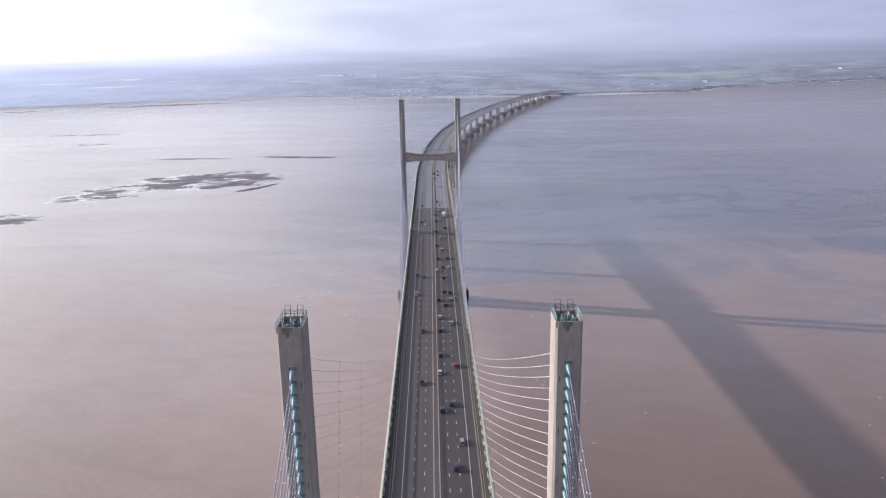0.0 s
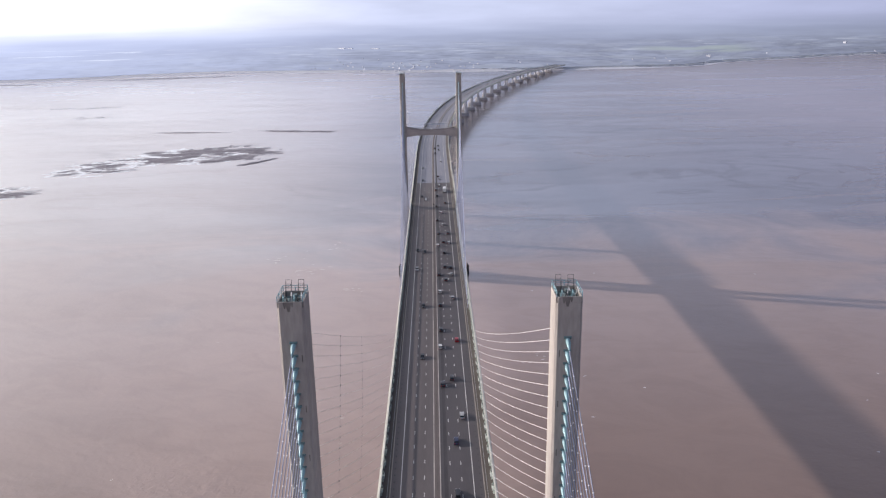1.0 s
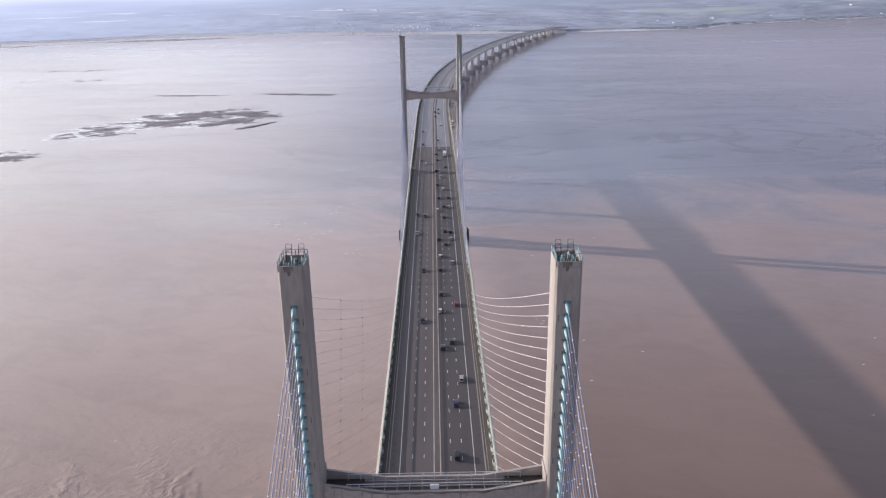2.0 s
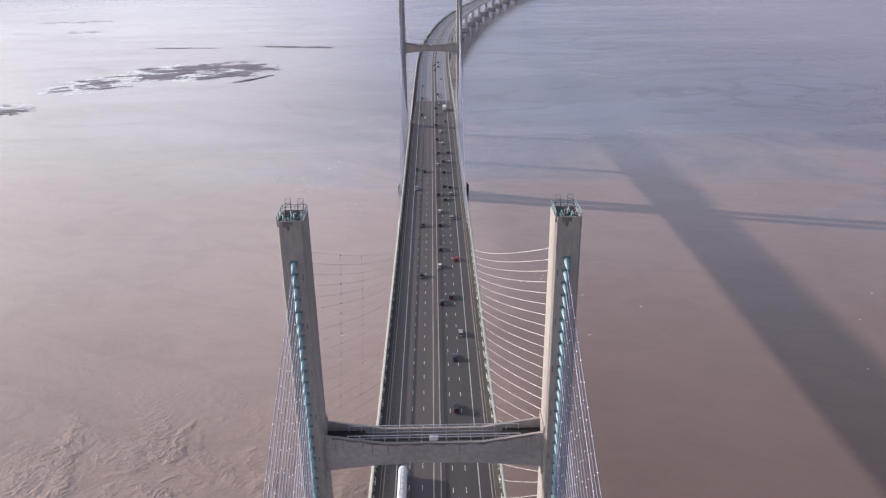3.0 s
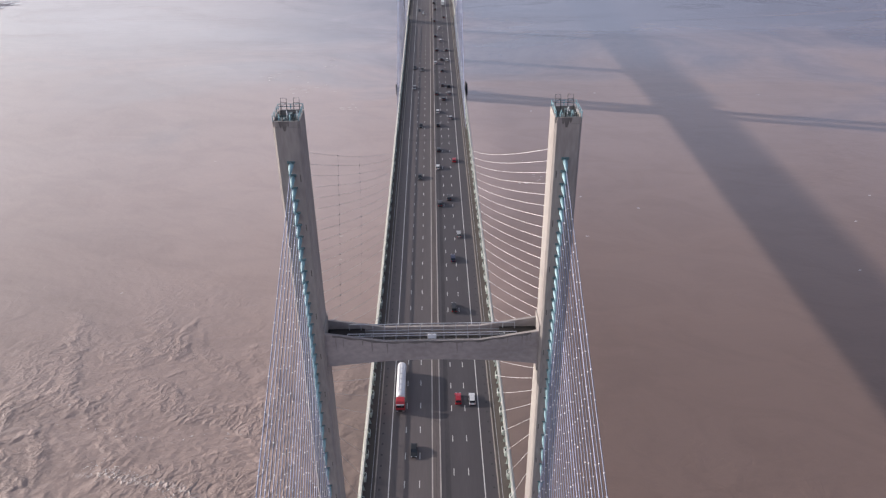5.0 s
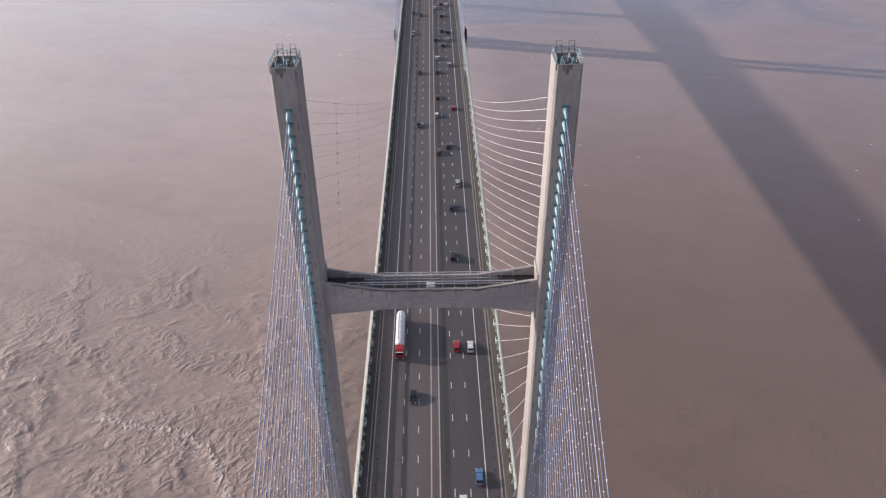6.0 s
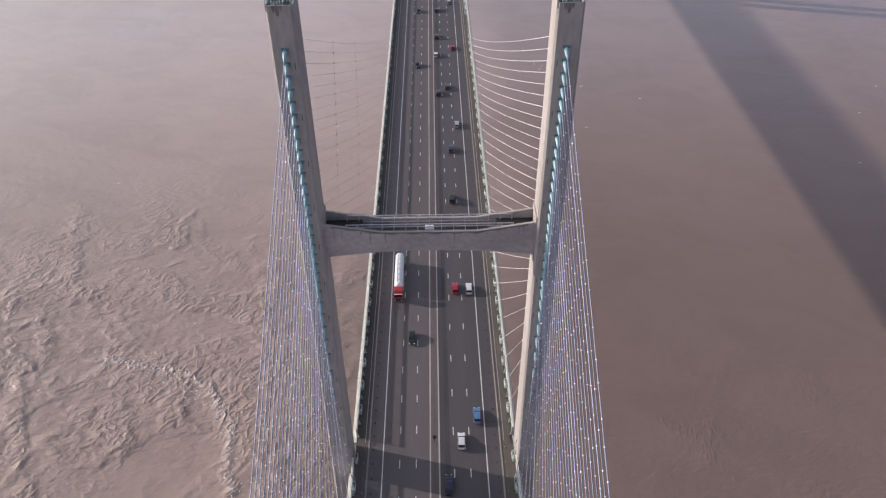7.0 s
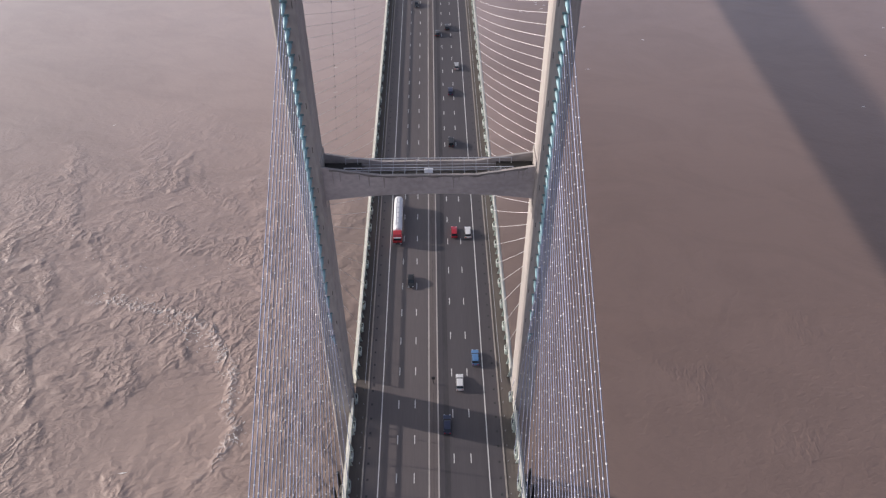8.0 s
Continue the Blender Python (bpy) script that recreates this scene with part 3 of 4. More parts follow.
mudbank(-250, 957, 42, 6, 52, 0.75, 7.7, "narrow dark spit of mud in the water", (60, 14))
mudbank(-237, 1257, 84, 11, -10, 0.65, 9.4, "long thin dark mudbank in the water", (90, 16))
mudbank(-520, 775, 62, 42, 20, 0.25, 12.3, "ragged dark mudbank with wet channels", (130, 70), lean=0.1, glint=0.1)
mudbank(-430, 1262, 90, 4, -4, 0.25, 15.3, "faint line of mud just awash", (90, 8))
mudbank(-1500, 2370, 330, 40, 14, 0.35, 21.0, "low grey mudflat along the far shore", glint=0.3, material=FLAT)
mudbank(-930, 2600, 260, 40, 16, 0.6, 24.0, "low grey mudflat along the far shore", glint=0.3, material=FLAT)
mudbank(-760, 1500, 120, 26, 6, -0.25, 31.0, "faint grey mud just awash in pale water", (110, 24), material=FLAT)
mudbank(-800, 1690, 130, 30, 8, -0.25, 37.0, "faint grey mud just awash in pale water", (110, 24), material=FLAT)

FOAM = mat("foam", (0.76, 0.70, 0.66), 0.7, vary=0.15, scale=0.5, fine=3)


def build_foam():
    """Flecks and torn lines of foam drifting on the water."""
    r = random.Random(11)
    m = Mesh()

    def fleck(x, y, a, b, turn):
        n, k = len(m.v), 7
        for i in range(k):
            q = 2 * math.pi * i / k
            u, v = a * r.uniform(0.5, 1.1) * math.cos(q), b * r.uniform(0.5, 1.1) * math.sin(q)
            m.v.append((x + u * math.cos(turn) - v * math.sin(turn), y + u * math.sin(turn) + v * math.cos(turn), wave_height(x, y) + 0.07))
        m.f.append(tuple(range(n, n + k)))

    for i in range(34):
        x, y = r.uniform(-230, 260), r.uniform(-30, 560)
        if abs(x) > 30:
            fleck(x, y, r.uniform(0.4, 1.7), r.uniform(0.2, 0.6), r.gauss(0, 0.4))
    for cx, cy in ((-101, 476), (-98, 466), (-84, 537), (-128, 505), (60, 300), (-60, 430)):
        far = max(1.0, cy / 220)
        for j in range(7):
            fleck(cx + r.gauss(0, 3.5 * far), cy + r.gauss(0, 2.5 * far), far * r.uniform(0.4, 1.5), far * r.uniform(0.12, 0.5), r.gauss(0, 0.3))
    # torn edges of the eddies beside the pylon
    edges = (
        ((-119, 81), (-107, 79), (-91, 74), (-80, 62), (-69, 56), (-64, 47), (-62, 32), (-57, 20)),
        ((-141, 103), (-118, 97), (-96, 93), (-80, 96), (-58, 95)),
        ((-52, 88), (-46, 70), (-42, 52), (-34, 38)),
    )
    for chain, load in zip(edges, (230, 30, 80)):
        for j in range(load):
            q = r.uniform(0, len(chain) - 1.001)
            i, f = int(q), q - int(q)
            (x0, y0), (x1, y1) = chain[i], chain[i + 1]
            spread = 0.8 + 1.4 * abs(math.sin(q * 2.3))
            fleck(x0 + (x1 - x0) * f + r.gauss(0, spread), y0 + (y1 - y0) * f + r.gauss(0, spread), r.uniform(0.2, 0.8), r.uniform(0.08, 0.22), math.atan2(y1 - y0, x1 - x0) + r.gauss(0, 0.8))
    tagged(part("foam", m.make("foam", FOAM)), "thin flecks of pale foam on the brown water", "foam", kind="stuff")


build_foam()

# ---------------------------------------------------------------- pylons
LEG_IN, LEG_OUT, LEG_TOP = 18.42, 22.42, 153.55
STAYS = 30


def stay_deck_y(k, way):
    return way * (6.8 + 7.35 * k) * (0.97 if way < 0 else 0.985)


def stay_leg_z(k):
    low = [73.3, 80.0, 84.6, 88.4, 91.8, 95.0, 98.0, 100.6]
    return low[k] if k < 8 else 100.6 + 2.1 * (k - 7)


def leg_ring(side, z):
    """Section of a leg: front grows deeper towards the water."""
    t = min(max((LEG_TOP - z) / 100, 0), 1.4)
    front, back = -0.1 - 2.0 * t * t, 5.0 + 0.2 * t
    a, b, c = LEG_IN, LEG_OUT + 0.25 * t, 0.35
    pts = [(a + c, front), (b - c, front), (b, front + c), (b, back - c), (b - c, back), (a + c, back), (a, back - c), (a, front + c)]
    if side < 0:
        pts = [(-x, y) for x, y in reversed(pts)]
    return [(x, y, z) for x, y in pts]


def build_pylon():
    p = thing("pylon", "tall H-shaped concrete bridge pylon rising from the water", "pylon", "bridge pylons")
    for side in (-1, 1):
        m = Mesh().loft([leg_ring(side, z) for z in (4, 30, 60, 80, 100, 107, 116, 130, 145, LEG_TOP - 0.95)])
        leg = part("leg", m.make("leg", CONCRETE), p)
        # step where the cross beam joins
        x0, x1 = (LEG_IN - 0.22, LEG_IN) if side > 0 else (-LEG_IN, -LEG_IN + 0.22)
        part("beam_seat", Mesh().box(x0, 0.1, 106.6, x1, 4.9, 116.2).make("beam_seat", CONCRETE), leg)
        xa, xb = sorted((side * (LEG_IN + 0.4), side * (LEG_OUT - 0.3)))
        build_recesses(side, leg)
        top = part("top_platform", platform(side, xa, xb), leg, "grey-green recessed platform")
        build_top_gear(side, leg)
        foot = Mesh().loft([[(side * 20.8 + sx * 4.4, 1.5 + sy * 7.0, 0.5) for sx, sy in OCT], [(side * 20.6 + sx * 3.2, 1.6 + sy * 5.2, 15) for sx, sy in OCT]])
        part("leg_foot", foot.make("leg_foot", DARK_CONCRETE), p, "dark tide-stained concrete foot")
    # main cross beam: a trough with a walkway in it
    xs = [-LEG_IN - 0.1, -12, -8.2, -4, 0, 4, 8.2, 12, LEG_IN + 0.1]

    def crest(x):
        return 113.3 + max(0.0, (abs(x) - 8.2)) * 0.17

    def sole(x):
        return 109.25 - 1.3 * (abs(x) / LEG_IN) ** 2

    rings = []
    for x in xs:
        t, b = crest(x), sole(x)
        rings.append([(x, 0.35, b), (x, 4.65, b), (x, 4.65, t + 0.15), (x, 4.2, t + 0.15), (x, 4.2, t - 2.4), (x, 0.85, t - 2.4), (x, 0.85, t), (x, 0.35, t)])
    part("cross_beam", Mesh().loft(rings).make("cross_beam", BEAM), p)
    streaks = random.Random(5)
    for i in range(16):
        x = streaks.uniform(-17.5, 17.5)
        w, h = streaks.uniform(0.05, 0.18), streaks.uniform(0.8, 2.8)
        t = crest(x) - 0.4
        streak = Mesh().loft([[(x - w * q, 0.346, z), (x + w * q, 0.346, z), (x + w * q, 0.351, z), (x - w * q, 0.351, z)] for q, z in ((0.2, t - h), (0.7, t - 0.5 * h), (1.0, t))])
        part("run_off_stain", streak.make("run_off_stain", BEAM_STAIN), p, "faint brown water stain")
    for y, low in ((1.15, 113.9), (3.85, 113.05)):
        rail = part("walkway_railing", Mesh().tube([(-14.5, y, 114.4), (14.5, y, 114.4)], 0.075).tube([(-14.5, y, low), (14.5, y, low)], 0.06).make("walkway_railing", RAIL_GREY), p)
        post = Mesh().box(-0.06, -0.06, 0, 0.06, 0.06, 3.5).make("post", RAIL_GREY)
        for i in range(15):
            part("post", post, rail, at=pose(-14.5 + i * 29 / 14, y, 110.93))
    # black blocks put the deep shade into the trough ends; grime: stained lip
    for sx in (-1, 1):
        x0, x1 = sorted((sx * 11.8, sx * (LEG_IN - 0.24)))
        part("trough_lining", Mesh().box(x0, 0.853, 110.6, x1, 4.197, 113.25).make("trough_lining", ALGAE_AND_SHADE), p, "black block painting the trough end's shade")
    lip = Mesh().loft([[(x, 0.343, crest(x) - 0.42 - 0.12 * math.sin(x * 1.7)), (x, 0.352, crest(x) - 0.42 - 0.12 * math.sin(x * 1.7)), (x, 0.352, crest(x) - 0.02), (x, 0.343, crest(x) - 0.02)] for x in [-17 + 0.5 * i for i in range(69)]])
    part("stained_lip", lip.make("stained_lip", STAIN), p, "dark weathered top lip")
    part("walkway_floor", Mesh().box(-15, 1.3, 111.6, 15, 3.7, 111.68).make("walkway_floor", DARK_CONCRETE), p, "dark grating")
    part("lamp_box", rounded(Mesh().box(-0.75, 1.08, 113.15, 0.75, 1.5, 114.0).make("lamp_box", SLEEVE), 0.06), p, "small white cabinet")
    # lower beam under the deck and the base in the water
    part("lower_beam", rounded(Mesh().box(-LEG_IN, -0.6, 45, LEG_IN, 4.8, 50.5).make("lower_beam", DARK_CONCRETE), 0.3), p)
    base = Mesh().loft([[(sx * w, 1.5 + sy * d, z) for sx, sy in OCT] for w, d, z in ((26.5, 9.5, -6), (26.5, 9.5, 5), (25.5, 8.5, 5.6))])
    part("caisson", base.make("caisson", ALGAE_AND_SHADE), p, "dark wet concrete caisson")
    fender = Mesh().tube([(-0.0, 0, -2), (0, 0, 7.5)], 0.45, 8).make("fender_pile", DARK_STEEL)
    for i in range(22):
        a = 2 * math.pi * i / 22
        part("fender_pile", fender, p, at=pose(27.0 * math.copysign(abs(math.cos(a)) ** 0.6, math.cos(a)), 1.5 + 10.2 * math.copysign(abs(math.sin(a)) ** 0.6, math.sin(a)), 0))
    # stay anchor pipes on both faces of both legs
    plate = rounded(Mesh().box(-0.58, -0.12, -0.5, 0.58, 0.12, 0.5).make("anchor_plate", TEAL), 0.05)
    pipe = Mesh().tube([(0, 0, 0), (0, 0.35, 0), (0, 0.9, 0), (0, 1.7, 0), (0, 2.3, 0)], [0.30, 0.38, 0.36, 0.24, 0.13], 8).make("anchor_pipe", TEAL_PALE, True)
    for side in (-1, 1):
        for way in (-1, 1):
            for k in range(STAYS):
                a, b = stay_ends(k, side, way)
                d = (b - a).normalized()
                plate_at = Matrix.Translation(a - d * 0.15) @ d.to_track_quat("Y", "Z").to_matrix().to_4x4()
                anchor = part("stay_anchor", plate, p, at=plate_at)
                part("guide_pipe", pipe, anchor, "pale teal guide pipe")
    return p


OCT = [(math.cos(math.pi * (i + 0.5) / 6) * 1.0, math.sin(math.pi * (i + 0.5) / 6)) for i in range(12)]


def build_recesses(side, leg):
    """Small dark formwork plates up the front of a leg."""
    x = side * (LEG_IN + 0.75)
    plate = Mesh().box(-0.06, -0.03, 0, 0.06, 0.1, 1.1).make("formwork_plate", DARK_CONCRETE)
    for z in np.arange(60, 146, 8.4):
        t = (LEG_TOP - z) / 100
        part("formwork_plate", plate, leg, at=pose(x, -0.1 - 2.0 * t * t, z))


def platform(side, xa, xb):
    z = LEG_TOP - 0.95
    m = Mesh().box(xa, 0.3, z + 0.004, xb, 4.7, z + 0.08)
    m.box(xa + 0.4, 0.9, z + 0.08, xa + 1.3, 2.1, z + 0.75)
    m.box(xb - 1.0, 2.6, z + 0.08, xb - 0.2, 4.1, z + 0.6)
    m.box(xa + 1.5, 3.0, z + 0.08, xa + 2.1, 3.9, z + 0.9)
    m.box(xa + 1.7, 0.6, z + 0.08, xa + 2.6, 1.0, z + 0.7)
    for y in (1.3, 2.3, 3.3):
        m.tube([(xa, y, z + 0.5), (xb, y + 0.3, z + 0.62)], 0.07)
    return m.make("top_platform", HEAD_GREY)


def build_top_gear(side, leg):
    """Rim wall, handrails, lattice brackets and rods on the head of a leg."""
    x0, x1 = sorted((side * LEG_IN, side * LEG_OUT))
    z = LEG_TOP - 0.95
    rim = Mesh()
    rim.box(x0 + 0.3, -0.1, z + 0.003, x1 - 0.3, 0.18, LEG_TOP).box(x0 + 0.3, 4.74, z + 0.003, x1 - 0.3, 5.0, LEG_TOP)
    rim.box(x0, 0.18, z + 0.003, x0 + 0.28, 4.74, LEG_TOP).box(x1 - 0.28, 0.18, z + 0.003, x1, 4.74, LEG_TOP)
    part("rim", rounded(rim.make("rim", CONCRETE), 0.04), leg, "weathered concrete rim")
    rails = Mesh()
    corners = [(x0 + 0.14, 0.04), (x1 - 0.14, 0.04), (x1 - 0.14, 4.87), (x0 + 0.14, 4.87)]
    for h in (0.45, 0.85):
        rails.tube([(ax, ay, LEG_TOP + h) for ax, ay in (corners[1], corners[2], corners[3], corners[0])], 0.05)
    handrail = part("handrail", rails.make("handrail", TEAL_PALE), leg, "pale teal tubular handrail")
    stake = Mesh().box(-0.05, -0.05, -0.02, 0.05, 0.05, 0.88).make("post", TEAL_PALE)
    for ax, ay in corners + [(x0 + 0.14, 1.6), (x0 + 0.14, 3.4), (x1 - 0.14, 1.6), (x1 - 0.14, 3.4), ((x0 + x1) / 2, 4.87)]:
        part("post", stake, handrail, at=pose(ax, ay, LEG_TOP))
    mid = (x0 + x1) / 2
    for cx in (mid - 0.95, mid + 0.95):
        m = Mesh()
        for dx in (-0.42, 0.42):
            m.tube([(cx + dx, 4.5, z + 0.08), (cx + dx, 4.9, LEG_TOP + 1.75)], 0.04)
            m.tube([(cx + dx, 3.2, z + 0.08), (cx + dx, 4.75, LEG_TOP + 1.3)], 0.03)
        for h in (0.5, 1.1, 1.75):
            m.tube([(cx - 0.42, 4.62 + 0.15 * h, LEG_TOP + h), (cx + 0.42, 4.62 + 0.15 * h, LEG_TOP + h)], 0.028)
        m.tube([(cx - 0.42, 4.7, LEG_TOP + 0.5), (cx + 0.42, 4.8, LEG_TOP + 1.1)], 0.026)
        part("lattice_bracket", m.make("lattice_bracket", BRACKET), leg, "thin grey lattice bracket")
    for i, (dx, dy, h) in enumerate(((0.8, 0.9, 0.9), (1.4, 0.5, 0.7), (1.9, 1.6, 1.1), (2.4, 0.9, 0.8), (3.0, 0.6, 0.6), (3.3, 2.0, 0.9))):
        rod = Mesh().tube([(x0 + dx, dy, z + 0.08), (x0 + dx + 0.15, dy - 0.3, LEG_TOP + h)], 0.08)
        rod.tube([(x0 + dx + 0.15, dy - 0.3, LEG_TOP + h), (x0 + dx + 0.3, dy - 0.75, LEG_TOP + h - 0.5)], 0.06)
        part("gear_rod", rod.make("gear_rod", (TEAL_PALE, DARK_STEEL, RAIL_GREY)[i % 3]), leg)
    # run-off marks below the rim
    for dx, w, h in ((1.2, 0.25, 1.0), (1.75, 0.4, 1.5), (2.3, 0.2, 0.8)):
        part("run_off_stain", Mesh().loft([[(x0 + dx - w * q, -0.106 - 0.004, zz), (x0 + dx + w * q, -0.11, zz), (x0 + dx + w * q, -0.102, zz), (x0 + dx - w * q, -0.102, zz)] for q, zz in ((0.35, LEG_TOP - h), (0.9, LEG_TOP - 0.4 * h), (1.0, LEG_TOP - 0.02))]).make("run_off_stain", STAIN), leg, "dark water stain")


def stay_ends(k, side, way):
    z = stay_leg_z(k)
    t = (LEG_TOP - z) / 100
    y = (-0.1 - 2.0 * t * t) if way < 0 else 5.0 + 0.2 * t
    return Vector((side * 20.35, y, z)), Vector((side * 16.75, 2.4 + stay_deck_y(k, way), 55.3))


pylon = build_pylon()
FAR = Vector((-0.5, 456.0, 0.0))
copy_thing(pylon, pose(*FAR))
# the near pylon: shrunk towards the camera to fit the view, so its legs stand a little closer together and its head
# reaches higher over the deck
NEAR_SHIFT, NEAR_SIZE = Vector((0.046, -5.024, 9.362)), 0.9515


def near_place(v):
    return NEAR_SHIFT + v * NEAR_SIZE


for piece in pylon.children:
    kind_of = piece.name.split(".")[0]
    if kind_of in ("leg_foot", "lower_beam"):
        piece.matrix_basis = pose(0, -4.4, 0) @ piece.matrix_basis
    elif kind_of not in ("caisson", "fender_pile"):
        piece.matrix_basis = Matrix.Translation(NEAR_SHIFT) @ Matrix.Scale(NEAR_SIZE, 4) @ piece.matrix_basis


def build_stays():
    rnd = random.Random(31)
    for base in (0, 1):
        for side in (-1, 1):
            for way in (-1, 1):
                for k in range(STAYS):
                    a, b = stay_ends(k, side, way)
                    if base:
                        a, b = a + FAR, b + FAR
                    else:
                        a = near_place(a)
                    length = (b - a).length
                    sag = 0.008 * length * (length / 230) ** 0.6

                    def at(q):
                        return a.lerp(b, q) - Vector((0, 0, 4 * sag * q * (1 - q))) - b

                    ob = part("stay_cable", Mesh().tube([at(i / 14) for i in range(15)], 0.07 if way < 0 else (0.052 if side > 0 else 0.031), 6, False).make("stay_cable", STAY if way < 0 else STAY_SUNLIT, True), at=pose(*b))
                    tagged(ob, "taut pale blue-grey stay cable from pylon to deck", "cable", "stay cables")
                    if way > 0 or base:
                        continue
                    m = Mesh()
                    d = (b - a).normalized()
                    s = 4.0 + rnd.uniform(0, 2.5)
                    while s < length - 3:
                        c, half = at(s / length), d * rnd.uniform(0.06, 0.11)
                        m.tube([c - half, c + half], rnd.uniform(0.086, 0.104), 6)
                        s += rnd.uniform(2.6, 4.6)
                    tagged(part("joint_sleeving", m.make("joint_sleeving", SLEEVE), ob, "small white joint sleeves"), kind="stuff")


build_stays()


def tie_rope(q0, step):
    """A thin rope that ties the back stays together, with a clamp at each stay."""
    th = thing("tie_rope", "thin dark tie rope clamped across the pale back stays", "rope", "tie ropes")
    pts = []
    for k in range(29, 13, -1):
        a, b = stay_ends(k, -1, 1)
        a = near_place(a)
        length, q = (b - a).length, q0 + (29 - k) * step
        sag = 0.008 * length * (length / 230) ** 0.6
        pts.append(a.lerp(b, q) - Vector((0, 0, 4 * sag * q * (1 - q))))
    part("rope", Mesh().tube(pts, 0.013, 5).make("rope", DARK_STEEL), th)
    clamp = rounded(Mesh().box(-0.09, -0.13, -0.11, 0.09, 0.13, 0.11).make("clamp", DARK_STEEL), 0.03)
    for v in pts:
        part("clamp", clamp, th, at=pose(*v))


tie_rope(0.183, 0.0023)
tie_rope(0.346, 0.0095)

# ---------------------------------------------------------------- deck and approach viaduct
deck = thing("bridge_deck", "dual three-lane motorway deck with asphalt lanes and pale kerbs", "bridge deck", kind="structure")
ON_BRIDGE, ON_VIADUCT = [q for q in ALONG if q <= 520] + [548], [548] + [q for q in ALONG if q > 548]
HULL = [(-17.3, -0.07), (-17.3, -0.9), (-11.5, -3.4), (11.5, -3.4), (17.3, -0.9), (17.3, -0.07)]
part("girder", sweep(Mesh(), HULL, ON_BRIDGE).make("girder", GIRDER), deck, "grey painted steel girder")
part("girder", sweep(Mesh(), HULL, ON_VIADUCT).make("girder", VIADUCT), deck, "concrete viaduct girder, paled by painted-in haze")
for u0, u1, tone in ((-14.3, -0.85, ASPHALT_OLD), (0.85, 14.3, ASPHALT)):
    part("carriageway", sweep(Mesh(), bar(u0, u1, -0.066, 0.0), ON_BRIDGE).make("carriageway", tone), deck, "dark worn asphalt")
    part("carriageway", sweep(Mesh(), bar(u0, u1, -0.066, 0.0), ON_VIADUCT).make("carriageway", ASPHALT_HAZED), deck, "approach viaduct asphalt with haze mixed into its grey")
part("central_strip", sweep(Mesh(), bar(-0.848, 0.848, -0.066, 0.0), ALONG).make("central_strip", MEDIAN), deck, "reddish-grey central strip")
for u in (-1, 1):
    part("kerb", sweep(Mesh(), bar(*sorted((u * 14.3, u * 14.62)), -0.066, 0.14), ALONG).make("kerb", KERB), deck, "pale concrete kerb")
    part("verge", sweep(Mesh(), bar(*sorted((u * 14.622, u * 17.3)), -0.066, 0.05), ALONG).make("verge", WALKWAY), deck, "brown-grey service strip")
    for stretch in ([q for q in ALONG if q < -7.4] + [-7.4], [0.4] + [q for q in ALONG if q > 0.4]):
        part("edge_beam", sweep(Mesh(), bar(*sorted((u * 17.302, u * 18.3)), -0.7, 0.12), stretch).make("edge_beam", CREAM), deck, "pale painted edge beam")
    part("edge_line", sweep(Mesh(), bar(u * 11.25 - 0.11, u * 11.25 + 0.11, 0.004, 0.010), ALONG).make("edge_line", PAINT), deck, "white edge line")
    part("median_line", sweep(Mesh(), bar(u * 0.98 - 0.15, u * 0.98 + 0.15, 0.004, 0.010), ALONG).make("median_line", MEDIAN_LINE), deck, "pale worn median line")

# expansion joints: thin dark strips across the lanes
joint = Mesh().box(-14.2, -0.16, 0, 14.2, 0.16, 0.012).make("expansion_joint", DARK_STEEL)
for s in (-96, 232, 548):
    c, side = line(s)
    part("expansion_joint", joint, deck, at=pose(c.x, s, c.z + 0.011))

dash = Mesh().box(-0.10, -1.1, 0, 0.10, 1.1, 0.006).make("lane_dash", PAINT)
far_dashes = Mesh()
left_rows = [3.7 + 9 * k for k in range(-7, 166)]
right_rows = [47.4 + 9 * k for k in range(160)] + [47.4 - 11.05 * k for k in range(1, 11)]
for u, rows in ((-7.6, left_rows), (-4.03, left_rows), (4.17, right_rows), (7.66, right_rows)):
    for s in rows:
        c, side = line(s)
        p = c + side * u
        if s < 545:
            part("lane_dash", dash, deck, at=pose(p.x, p.y, p.z + 0.004))
        else:
            far_dashes.box(p.x - 0.10, p.y - 1.1, p.z + 0.004, p.x + 0.10, p.y + 1.1, p.z + 0.010)
tagged(part("lane_markings", far_dashes.make("lane_markings", PAINT), deck), kind="stuff")

# ---------------------------------------------------------------- barriers


gully = rounded(Mesh().box(-0.22, -0.26, 0, 0.22, 0.26, 0.03).make("gully", DARK_STEEL), 0.015)
for u in (-13.45, 13.45):
    s = -60.0
    while s < 470:
        c, side = line(s)
        part("gully", gully, deck, "small dark drain cover", at=pose(c.x + u, s, c.z + 0.002))
        s += 3.65
# shadow beside the central fence, painted as a dark strip on the asphalt
part("tar_seam", sweep(Mesh(), bar(2.2, 3.4, 0.002, 0.005), ALONG).make("tar_seam", STRIP_SHADE), deck, "dark strip painted as the central fence's shadow")


